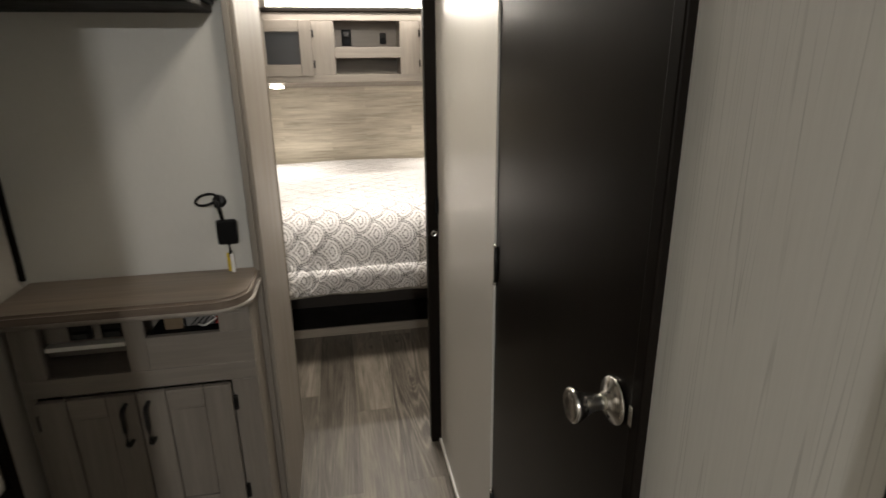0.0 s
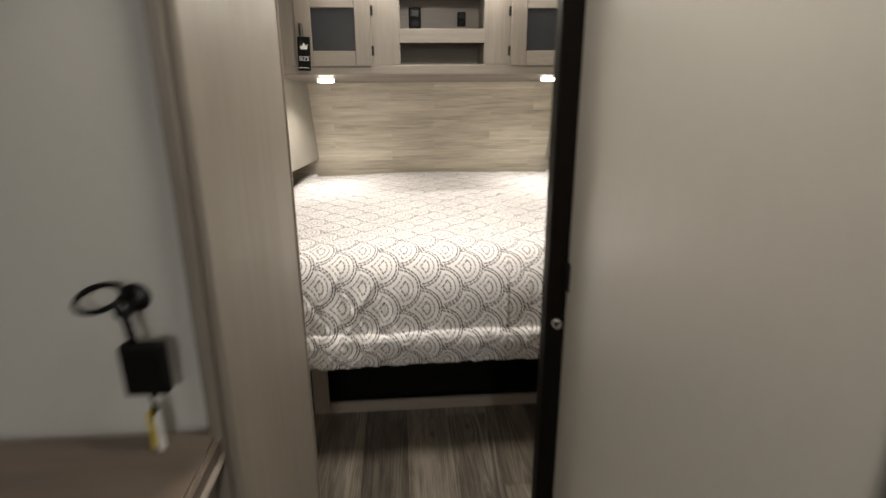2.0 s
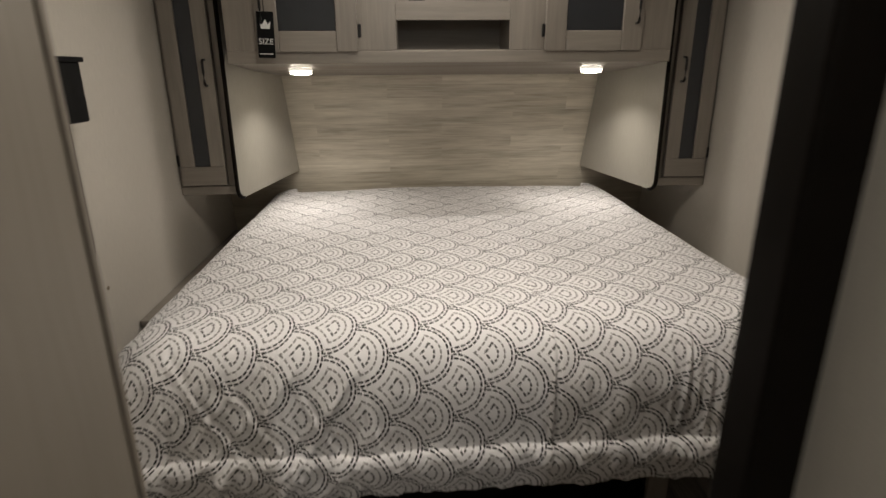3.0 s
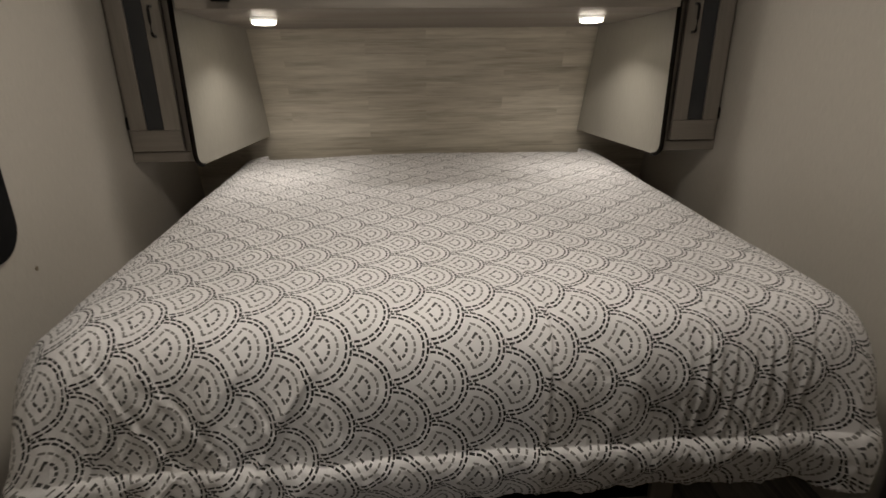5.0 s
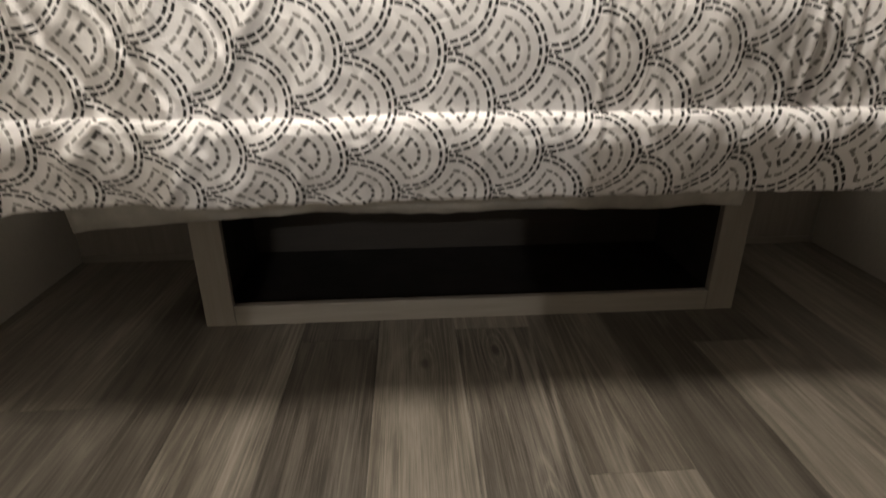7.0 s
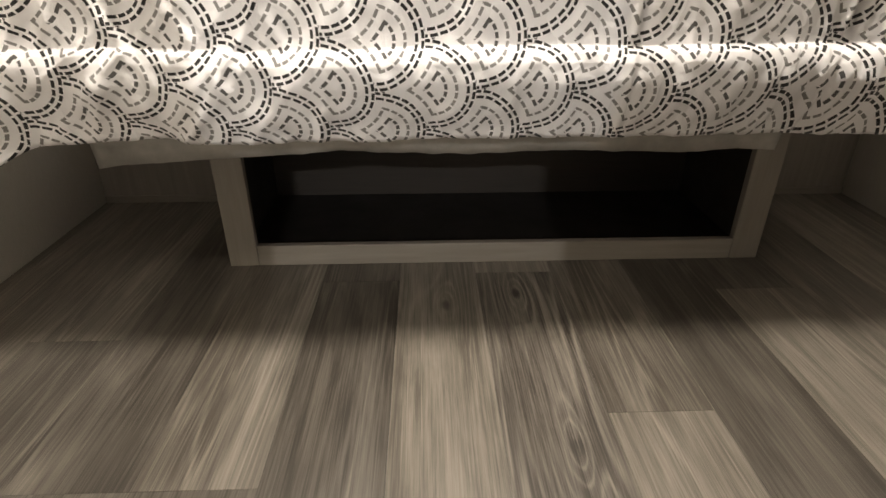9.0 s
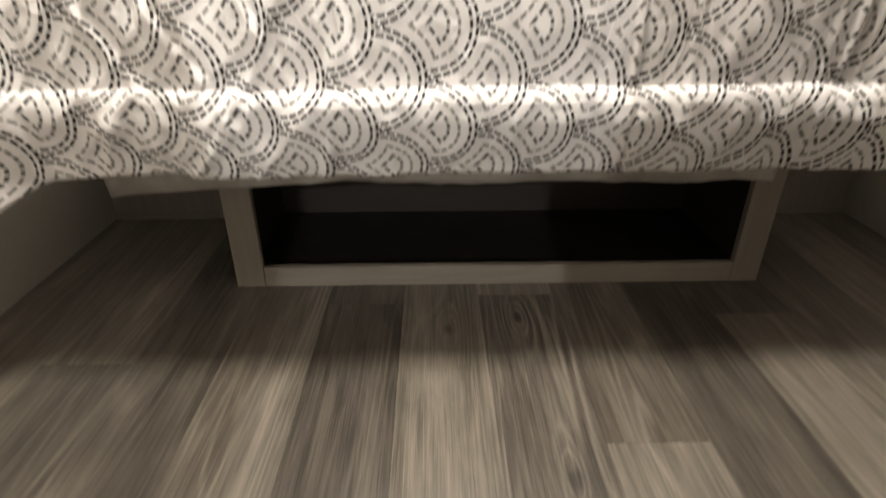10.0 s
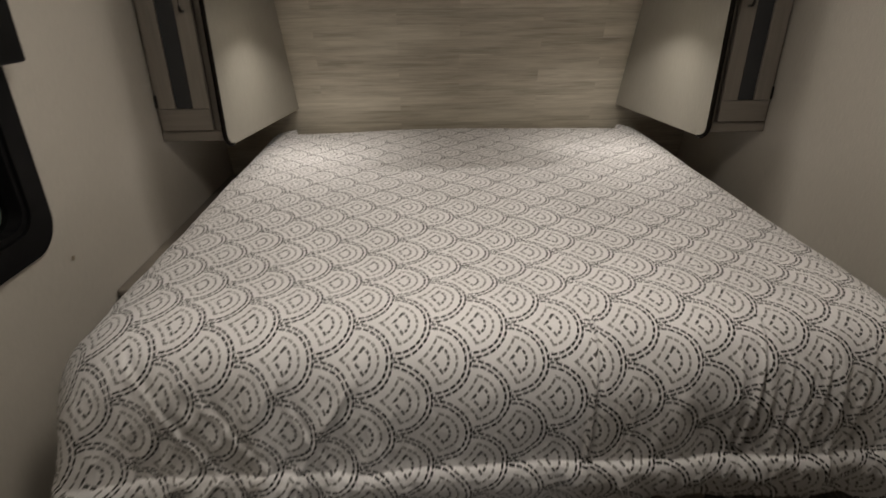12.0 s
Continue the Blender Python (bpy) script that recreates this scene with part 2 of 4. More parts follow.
def quilt_cloth():
    """White cotton printed with sideways clamshells of stitched dashes, by the cloth's own metres (UV)."""
    n = Nodes("quilt_print", 0.75)
    R = 0.0741
    uv = n.node("ShaderNodeUVMap")
    sep = n.t.nodes.new("ShaderNodeSeparateXYZ")
    n.t.links.new(uv, sep.inputs[0])
    u, v = n.math("DIVIDE", sep.outputs[0], R), n.math("DIVIDE", sep.outputs[1], R)
    # columns of centres one radius apart; alternate columns shifted by one radius
    col = n.math("FLOOR", u)

    def centre(c):
        shift = n.math("MODULO", n.math("ADD", c, 400.0), 2.0)
        k = n.math("ROUND", n.math("DIVIDE", n.math("SUBTRACT", v, shift), 2.0))
        dy = n.math("SUBTRACT", n.math("SUBTRACT", v, shift), n.math("MULTIPLY", k, 2.0))
        dx = n.math("SUBTRACT", u, c)
        d = n.math("SQRT", n.math("ADD", n.math("MULTIPLY", dx, dx), n.math("MULTIPLY", dy, dy)))
        a = n.math("ARCTAN2", dy, dx)
        return d, a

    d0, a0 = centre(col)                               # scale whose arc bulges past this point
    d1, a1 = centre(n.math("ADD", col, 1.0))           # scale whose pointed side lies here
    inside = n.math("LESS_THAN", d0, 1.0)
    arc_gap = n.math("SUBTRACT", 1.0, n.math("ADD", n.math("MULTIPLY", inside, d0), n.math("MULTIPLY", n.math("SUBTRACT", 1.0, inside), d1)))
    # distance to the arcs of the neighbours on the pointed side
    side_gap = n.math("ADD", n.math("MULTIPLY", inside, 9.0), n.math("MULTIPLY", n.math("SUBTRACT", 1.0, inside), n.math("SUBTRACT", d0, 1.0)))
    dm, am = centre(n.math("SUBTRACT", col, 1.0))
    side_near = n.math("SUBTRACT", dm, 1.0)
    side_gap = n.math("MINIMUM", side_gap, n.math("ADD", n.math("MULTIPLY", inside, n.math("MAXIMUM", side_near, 0.0)), n.math("MULTIPLY", n.math("SUBTRACT", 1.0, inside), 9.0)))
    own_a = n.math("ADD", n.math("MULTIPLY", inside, a0), n.math("MULTIPLY", n.math("SUBTRACT", 1.0, inside), a1))
    side_a = n.math("ADD", n.math("MULTIPLY", inside, am), n.math("MULTIPLY", n.math("SUBTRACT", 1.0, inside), a0))

    def dash(angle, count, duty):
        f = n.math("FRACT", n.math("ADD", n.math("MULTIPLY", angle, count / math.pi), 50.0))
        return n.math("LESS_THAN", f, duty)

    def line(x, at, half):
        return n.math("LESS_THAN", n.math("ABSOLUTE", n.math("SUBTRACT", x, at)), half)

    dark = n.math("MULTIPLY", line(arc_gap, 0.040, 0.031), dash(own_a, 15, 0.78))
    dark2 = n.math("MULTIPLY", line(arc_gap, 0.160, 0.031), dash(n.math("ADD", own_a, 0.07), 13, 0.78))
    inner = n.math("SUBTRACT", arc_gap, 0.19)
    g1 = n.math("MAXIMUM", n.math("MULTIPLY", n.math("MULTIPLY", line(inner, 0.195, 0.031), dash(own_a, 11, 0.76)), n.math("GREATER_THAN", side_gap, 0.165)),
                n.math("MULTIPLY", n.math("MULTIPLY", line(side_gap, 0.195, 0.031), dash(side_a, 18, 0.76)), n.math("GREATER_THAN", inner, 0.165)))
    g2 = n.math("MAXIMUM", n.math("MULTIPLY", n.math("MULTIPLY", line(inner, 0.41, 0.034), dash(own_a, 8, 0.72)), n.math("GREATER_THAN", side_gap, 0.372)),
                n.math("MULTIPLY", n.math("MULTIPLY", line(side_gap, 0.40, 0.034), dash(side_a, 20, 0.7)), n.math("GREATER_THAN", inner, 0.388)))
    cloth = n.noise(n.coords((1, 1, 1), 2), 700.0, 2.0, 0.5)
    stain = n.noise(n.coords((1, 1, 1), 2), 4.0, 3.0, 0.5)
    white = n.mix(n.ramp(stain, (0.4, 0.0), (0.65, 1.0)), (0.82, 0.795, 0.802), (0.75, 0.728, 0.732))
    c = n.mix(n.math("MINIMUM", g1, 1.0), white, (0.215, 0.205, 0.195))
    c = n.mix(n.math("MINIMUM", g2, 1.0), c, (0.085, 0.081, 0.078))
    c = n.mix(n.math("MAXIMUM", dark, dark2), c, (0.011, 0.0095, 0.009))
    n.colour(c)
    n.b.inputs["Sheen Weight"].default_value = 0.15
    pucker = n.noise(n.coords((1, 1, 1), 2), 30.0, 4.0, 0.6, 0.6)
    ridge = n.math("SUBTRACT", 1.0, n.math("MULTIPLY", n.math("ABSOLUTE", n.math("SUBTRACT", n.noise(n.coords((1.0, 0.45, 1), 2), 11.0, 3.0, 0.5, 0.8), 0.5)), 9.0))
    ridge = n.math("POWER", n.math("MAXIMUM", ridge, 0.0), 2.0)
    n.bump(n.math("ADD", n.math("ADD", n.math("MULTIPLY", cloth, 0.06), pucker), n.math("MULTIPLY", ridge, 0.35)), 0.55, 0.006)
    return n.m


def clear_glass(name, tint):
    n = Nodes(name, 0.04)
    n.colour(tint)
    n.b.inputs["Transmission Weight"].default_value = 1.0
    n.b.inputs["IOR"].default_value = 1.45
    return n.m


M = {  # by use
    "cab": laminate("taupe_laminate", (0.175, 0.152, 0.13), (0.25, 0.222, 0.192), 2),
    "cab_x": laminate("taupe_laminate_crosswise", (0.175, 0.152, 0.13), (0.25, 0.222, 0.192), 0),
    # cabinet laminate lightened, so the bed base's front looks better lit
    "frame": laminate("brightened_taupe_laminate", (0.235, 0.205, 0.175), (0.32, 0.285, 0.245), 2),
    "frame_x": laminate("brightened_taupe_laminate_crosswise", (0.235, 0.205, 0.175), (0.32, 0.285, 0.245), 0),
    "top": laminate("brown_worktop_laminate", (0.095, 0.074, 0.058), (0.20, 0.158, 0.125), 0, 0.35),
    "board": laminate("taupe_end_board", (0.205, 0.178, 0.149), (0.262, 0.230, 0.195), 2, 0.5),
    "under": laminate("unlit_plywood", (0.20, 0.155, 0.11), (0.28, 0.22, 0.16), 0, 0.7),
    "wall": wallpaper("beige_wall_vinyl", (0.50, 0.466, 0.415)),
    "wall_hall": grained_wall("grey_wood_grain_wall", (0.57, 0.562, 0.527)),
    "wall_plain": wallpaper("pale_partition_vinyl", (0.61, 0.60, 0.565), 0.5, 0.02),
    "wall_gloss": wallpaper("satin_wall_panel", (0.64, 0.622, 0.585), 0.3, 0.03),
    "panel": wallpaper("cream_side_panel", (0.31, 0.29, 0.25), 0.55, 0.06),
    "head": head_wall_paper(),
    "ceiling": plain("ceiling_panel", (0.72, 0.71, 0.68), 0.6),
    "dark_door": laminate("espresso_door_skin", (0.0045, 0.0035, 0.003), (0.0075, 0.006, 0.005), 2, 0.28, 0.0, 0.0),
    "dark_trim": plain("espresso_trim", (0.0075, 0.0058, 0.0046), 0.5),
    "black": plain("black_plastic", (0.006, 0.006, 0.0065), 0.48),
    "black_metal": plain("black_metal", (0.014, 0.013, 0.013), 0.35, 0.6),
    "nickel": plain("satin_nickel", (0.62, 0.60, 0.57), 0.22, 1.0, 0.05, 60, 0.02),
    "white": plain("white_plastic", (0.78, 0.77, 0.74), 0.4, 0.0, 0.03),
    "grey_film": plain("grey_dust_cover", (0.42, 0.40, 0.37), 0.5, 0.0, 0.25, 14),
    "tinted": plain("smoked_glass", (0.022, 0.024, 0.028), 0.07, 0.0, 0.05, 10, 0),
    "quilt": quilt_cloth(),
    "ticking": plain("mattress_ticking", (0.6, 0.58, 0.55), 0.85),
    "lens": glow("lamp_lens", (1.0, 0.9, 0.74), 14.0),
    "ring": glow("lamp_ring", (1.0, 0.92, 0.80), 0.6),
    "strip": glow("led_strip_lens", (1.0, 0.92, 0.78), 6.0),
    "yellow": plain("yellow_tag", (0.62, 0.45, 0.03), 0.6),
    "pouch_film": plain("dark_clear_pouch", (0.16, 0.155, 0.15), 0.3),
    "bevel_white": plain("tag_white", (0.75, 0.75, 0.73), 0.6),
    # near-black and dark brown: the bed storage's inner shade is put into these colours
    "darkened": plain("darkened_board", (0.022, 0.018, 0.015), 0.6, 0.0, 0.3, 18),
    "back": laminate("shade_brown_board", (0.042, 0.034, 0.028), (0.066, 0.054, 0.045), 0, 0.6),
    "tan": plain("tan_card", (0.16, 0.115, 0.07), 0.7),
    "red": plain("red_card", (0.35, 0.03, 0.02), 0.6),
    "sub": plain("joint_shadow_underlay", (0.035, 0.03, 0.026), 0.8),
    "pl_dark": floor_vinyl("vinyl_plank_dark", (0.050, 0.042, 0.034), (0.190, 0.166, 0.137)),
    "pl_mid": floor_vinyl("vinyl_plank_mid", (0.078, 0.066, 0.053), (0.262, 0.230, 0.190)),
    "pl_light": floor_vinyl("vinyl_plank_light", (0.115, 0.099, 0.080), (0.325, 0.288, 0.240)),
    "pl_knot": floor_vinyl("vinyl_plank_knotted", (0.098, 0.084, 0.067), (0.310, 0.273, 0.226), ((0.012, -0.005, 0.020),), 0.17),
    "pl_arch": floor_vinyl("vinyl_plank_arched", (0.056, 0.047, 0.038), (0.250, 0.219, 0.182), ((-0.008, 0.52, 0.022), (0.02, 0.10, 0.022)), 0.30),
    "pane": clear_glass("window_pane", (0.55, 0.6, 0.55)),
    "outside": glow("dim_yard_backdrop", (0.25, 0.33, 0.22), 0.10),
}

for key, level in (("dark_door", 0.10), ("dark_trim", 0.06), ("black", 0.1)):
    M[key].node_tree.nodes["Principled BSDF"].inputs["Specular IOR Level"].default_value = level


# ---- building helpers ----
def box_bm(lo, hi, bevel=0.0, bm=None, seg=2):
    own = bmesh.new()
    bmesh.ops.create_cube(own, size=1.0)
    s = Vector(hi) - Vector(lo)
    c = (Vector(hi) + Vector(lo)) / 2
    bmesh.ops.transform(own, matrix=Matrix.Translation(c) @ Matrix.Diagonal((*s, 1)), verts=own.verts)
    if bevel > 0:
        bmesh.ops.bevel(own, geom=list(own.edges), offset=min(bevel, min(abs(v) for v in s) * 0.45), segments=seg, affect="EDGES", profile=0.5)
    if bm is None:
        return own
    tmp = bpy.data.meshes.new("tmp")
    own.to_mesh(tmp)
    own.free()
    bm.from_mesh(tmp)
    bpy.data.meshes.remove(tmp)
    return bm


def mesh_ob(name, bm, material, smooth=False):
    me = bpy.data.meshes.new(name)
    bmesh.ops.recalc_face_normals(bm, faces=bm.faces)
    bm.to_mesh(me)
    bm.free()
    me.materials.append(material)
    if smooth:
        for p in me.polygons:
            p.use_smooth = True
    return new(name, me)


def part(name, bm, material, parent, label="", smooth=False):
    ob = mesh_ob(name, bm, material, smooth)
    ob.parent = parent
    ob.matrix_parent_inverse = parent.matrix_world.inverted() if parent.type != "EMPTY" else Matrix.Translation(-parent.location)
    if label:
        ob["label"] = label
    return ob


def thing(name, place, label, category, group="", kind=""):
    e = new(name)
    e.location = place
    e.empty_display_size = 0.05
    return tagged(e, label, category, group, kind)


def pbox(name, parent, lo, hi, material, bevel=0.002, label=""):
    return part(name, box_bm(lo, hi, bevel), material, parent, label)


def structure(name, boxes, material, label, bevel=0.0):
    bm = bmesh.new()
    for lo, hi in boxes:
        box_bm(lo, hi, bevel, bm)
    return tagged(mesh_ob(name, bm, material), label, "setting", kind="structure")


def lathe(profile, axis_m, seg=28):
    """Turned solid from (radius, height) pairs about z, placed by a matrix."""
    bm = bmesh.new()
    rings = []
    for r, h in profile:
        rings.append([bm.verts.new((r * math.cos(2 * math.pi * i / seg), r * math.sin(2 * math.pi * i / seg), h)) for i in range(seg)])
    for a, b in zip(rings, rings[1:]):
        for i in range(seg):
            bm.faces.new((a[i], a[(i + 1) % seg], b[(i + 1) % seg], b[i]))
    bm.faces.new(rings[0][::-1])
    bm.faces.new(rings[-1])
    bmesh.ops.transform(bm, matrix=axis_m, verts=bm.verts)
    return bm


def tube(points, radius, seg=10):
    """Bent round bar along a line of points."""
    bm = bmesh.new()
    pts = [Vector(p) for p in points]
    rings = []
    for i, p in enumerate(pts):
        d = (pts[min(i + 1, len(pts) - 1)] - pts[max(i - 1, 0)]).normalized()
        q = d.to_track_quat("Z", "Y")
        rings.append([bm.verts.new(p + q @ Vector((radius * math.cos(2 * math.pi * k / seg), radius * math.sin(2 * math.pi * k / seg), 0))) for k in range(seg)])
    for a, b in zip(rings, rings[1:]):
        for k in range(seg):
            bm.faces.new((a[k], a[(k + 1) % seg], b[(k + 1) % seg], b[k]))
    bm.faces.new(rings[0][::-1])
    bm.faces.new(rings[-1])
    return bm


def outline_solid(points, depth, m):
    """Solid from an outline in xy, pulled along z, placed by a matrix."""
    bm = bmesh.new()
    f = bm.faces.new([bm.verts.new((x, y, 0)) for x, y in points])
    r = bmesh.ops.extrude_face_region(bm, geom=[f])
    bmesh.ops.translate(bm, vec=(0, 0, depth), verts=[v for v in r["geom"] if isinstance(v, bmesh.types.BMVert)])
    bmesh.ops.transform(bm, matrix=m, verts=bm.verts)
    return bm


def rounded_rect(x0, y0, x1, y1, r, seg=8):
    pts = []
    for cx, cy, a in ((x1 - r, y1 - r, 0), (x0 + r, y1 - r, 90), (x0 + r, y0 + r, 180), (x1 - r, y0 + r, 270)):
        for i in range(seg + 1):
            t = radians(a + 90 * i / seg)
            pts.append((cx + r * math.cos(t), cy + r * math.sin(t)))
    return pts


def ring_solid(outer, inner, depth, m):
    """Frame between two outlines of equal point count, pulled along z."""
    bm = bmesh.new()
    n = len(outer)
    lay = [[bm.verts.new((x, y, z)) for x, y in pts] for z in (0, depth) for pts in (outer, inner)]
    for i in range(n):
        j = (i + 1) % n
        o0, i0, o1, i1 = lay
        bm.faces.new((o0[i], o0[j], i0[j], i0[i]))
        bm.faces.new((o1[i], i1[i], i1[j], o1[j]))
        bm.faces.new((o0[i], o1[i], o1[j], o0[j]))
        bm.faces.new((i0[i], i0[j], i1[j], i1[i]))
    bmesh.ops.transform(bm, matrix=m, verts=bm.verts)
    return bm


def pull_handle(parent, x, y, z0, z1, name="handle", stand=0.026, r=0.0048):
    """Black bow handle standing off a face that looks towards -y."""
    pts = [(x, y, z0), (x, y - stand * 0.8, z0 + 0.002), (x, y - stand, z0 + 0.010), (x, y - stand, (z0 + z1) / 2),
           (x, y - stand, z1 - 0.010), (x, y - stand * 0.8, z1 - 0.002), (x, y, z1)]
    return part(name, tube(pts, r), M["black_metal"], parent, "black metal bow handle", True)


def barrel_hinge(parent, x, y, z):
    return part("hinge", box_bm((x - 0.006, y - 0.010, z - 0.022), (x + 0.006, y, z + 0.022), 0.003), M["black_metal"], parent, "black hinge")


def framed_door(parent, name, x0, x1, z0, z1, y, stile, rail, panel_mat, thick=0.018, label="", full_foot=False):
    """Flat-framed cabinet door facing -y; its stiles, rails and panel hang under it."""
    # dark backing, seen only in the narrow gaps round the panel
    door = pbox(name, parent, (x0 + 0.004, y - thick * 0.45, z0 + 0.004), (x1 - 0.004, y - thick * 0.25, z1 - 0.004), M["darkened"], 0.0, label)
    foot, inset = (z0 + rail + 0.001, 0.0) if full_foot else (z0, stile + 0.001)
    pbox("stile", door, (x0, y - thick, foot), (x0 + stile, y, z1), M["cab"], 0.0025)
    pbox("stile", door, (x1 - stile, y - thick, foot), (x1, y, z1), M["cab"], 0.0025)
    pbox("rail", door, (x0 + stile + 0.0018, y - thick + 0.001, z1 - rail), (x1 - stile - 0.0018, y, z1), M["cab_x"], 0.0025)
    pbox("rail", door, (x0 + inset, y - thick + 0.001, z0), (x1 - inset, y, z0 + rail), M["cab_x"], 0.0025)
    pbox("pane", door, (x0 + stile + 0.0025, y - thick * 0.68, z0 + rail + 0.0025), (x1 - stile - 0.0025, y - thick * 0.48, z1 - rail - 0.0025), panel_mat, 0.0,
         "smoked glass pane" if panel_mat is M["tinted"] else "recessed flat panel")
    return door


# ---- shell ----
T = 0.05
structure("floor", [((-WALL_X - T, END_Y - T, -0.06), (WALL_X + T, 1.75, -0.004))], M["sub"], "grey-brown wood-look vinyl plank floor")
floor_ob = bpy.data.objects["floor"]
structure("ceiling", [((-WALL_X - T, END_Y - T, CEIL), (WALL_X + T, 1.75, CEIL + 0.05))], M["ceiling"], "plain off-white ceiling panel")
WIN = (-0.50, 0.18, 0.83, 1.42)   # window's y0, y1, z0, z1
structure("wall_left", [((-WALL_X - T, END_Y, 0), (-WALL_X, WIN[0], CEIL)), ((-WALL_X - T, WIN[1], 0), (-WALL_X, 1.75, CEIL)),
                        ((-WALL_X - T, WIN[0], 0), (-WALL_X, WIN[1], WIN[2])), ((-WALL_X - T, WIN[0], WIN[3]), (-WALL_X, WIN[1], CEIL))],
          M["wall"], "beige vinyl-covered side wall with a dark window")
structure("wall_right", [((WALL_X, END_Y, 0), (WALL_X + T, 1.75, CEIL))], M["wall"], "beige vinyl-covered side wall")
structure("wall_rear", [((-WALL_X, END_Y - T, 0), (WALL_X, END_Y, CEIL))], M["wall"], "plain beige wall at the corridor's far end")
# unseen wall, added to keep the rear lamp off the dresser's left end
structure("wall_rear_partition", [((-WALL_X, -2.72, 0), (-0.54, -2.66, CEIL))], M["wall"], "unseen beige cross wall added to block the rear lamp")

# leaning head wall behind the bed
bm = bmesh.new()
LEAN_K = 0.104 / 0.465


def head_y(z):
    return 1.484 - (z - 0.885) * LEAN_K


for z in (0.0, CEIL):
    for y in (head_y(z), 1.78):
        for x in (-WALL_X, WALL_X):
            bm.verts.new((x, y, z))
bm.verts.ensure_lookup_table()
v = bm.verts
for f in ((0, 1, 5, 4), (2, 6, 7, 3), (0, 4, 6, 2), (1, 3, 7, 5), (4, 5, 7, 6), (0, 2, 3, 1)):
    bm.faces.new([v[i] for i in f])
tagged(mesh_ob("wall_head", bm, M["head"]), "pale printed board wall behind the bed's head", "setting", kind="structure")

# partition beside the dresser, with its end board and dark edge
structure("wall_partition", [((-WALL_X, BACK_Y, 0), (PART_X - 0.014, PART_Y, CEIL))], M["wall_plain"], "grey vinyl-covered partition behind the dresser")
structure("trim_partition_board", [((PART_X - 0.012, BACK_Y - 0.012, 0), (PART_X, PART_Y - 0.004, CEIL))], M["board"], "taupe wood-look board on the partition's end", 0.003)
structure("trim_partition_bead", [((PART_X - 0.0295, BACK_Y - 0.020, 0), (PART_X - 0.0125, BACK_Y - 0.0005, CEIL))], M["cab"], "taupe bead along the partition's corner", 0.002)
structure("trim_partition_edge", [((PART_X - 0.010, PART_Y - 0.003, 0), (PART_X + 0.003, PART_Y + 0.004, CEIL))], M["board"], "taupe edging along the partition's corner", 0.001)
structure("trim_dresser_corner", [((-WALL_X + 0.0365, BACK_Y - 0.012, 0.96), (-WALL_X + 0.050, BACK_Y - 0.001, CEIL))], M["dark_trim"], "dark strip in the corner above the dresser", 0.002)

# washroom walls along the corridor
DOOR_Y0, DOOR_Y1 = -2.465, -1.800
structure("wall_washroom", [((HALL_R, DOOR_Y1, 0), (HALL_R + 0.04, -1.0205, CEIL)), ((HALL_R, DOOR_Y0, 1.93), (HALL_R + 0.04, DOOR_Y1, CEIL)),
                            ((HALL_R + 0.04, -1.06, 0), (WALL_X, -1.0205, CEIL))], M["wall_gloss"], "satin off-white washroom wall along the corridor")
structure("wall_corridor", [((HALL_R, END_Y, 0), (HALL_R + 0.04, DOOR_Y0, CEIL))], M["wall_hall"], "grey wall with fine upright wood-grain texture")
structure("baseboard", [((HALL_R - 0.008, DOOR_Y1 + 0.01, 0), (HALL_R, -1.03, 0.018))], M["white"], "thin pale strip at the foot of the wall", 0.003)
structure("trim_corridor_edge", [((HALL_R - 0.006, -2.775, 0), (HALL_R, -2.745, CEIL))], M["dark_trim"], "dark upright strip on the corridor wall", 0.002)

# ---- doors ----
def knob(parent, m):
    """Turned nickel door knob with its rose, pointing along local z."""
    rose = part("rose", lathe([(0.0, 0), (0.032, 0.0), (0.034, 0.0025), (0.032, 0.006), (0.022, 0.0085), (0.014, 0.014), (0.0115, 0.020)], m), M["nickel"], parent, "round nickel rose", True)
    part("screw", lathe([(0.0, 0), (0.003, 0), (0.003, 0.0015), (0.0, 0.002)], m @ Matrix.Translation((-0.024, 0, 0.0075))), M["black_metal"], rose, "small dark screw", True)
    part("knob", lathe([(0.0105, 0.018), (0.0105, 0.026), (0.012, 0.034), (0.0165, 0.045), (0.0225, 0.055), (0.0245, 0.060), (0.0235, 0.064), (0.0205, 0.066), (0.016, 0.0635), (0.004, 0.062), (0.0, 0.062)], m),
         M["nickel"], rose, "tulip-shaped nickel knob", True)


door = thing("door_1", (HALL_R, (DOOR_Y0 + DOOR_Y1) / 2, 0), "closed espresso-brown washroom door with nickel knob", "door", kind="structure")
pbox("door_leaf", door, (HALL_R + 0.004, DOOR_Y0 + 0.030, 0.012), (HALL_R + 0.034, DOOR_Y1 - 0.003, 1.925), M["dark_door"], 0.003)
pbox("jamb", door, (HALL_R - 0.012, DOOR_Y0 - 0.008, 0), (HALL_R + 0.03, DOOR_Y0 + 0.016, 1.94), M["dark_trim"], 0.003, "dark door jamb")
pbox("strike_plate", door, (HALL_R - 0.014, DOOR_Y0 + 0.006, 1.055), (HALL_R - 0.0125, DOOR_Y0 + 0.014, 1.082), M["nickel"], 0.0005, "nickel strike plate")
knob(door, Matrix.Translation((HALL_R + 0.004, -2.386, 1.045)) @ pose(0, 0, 0, 0, -90, 0))
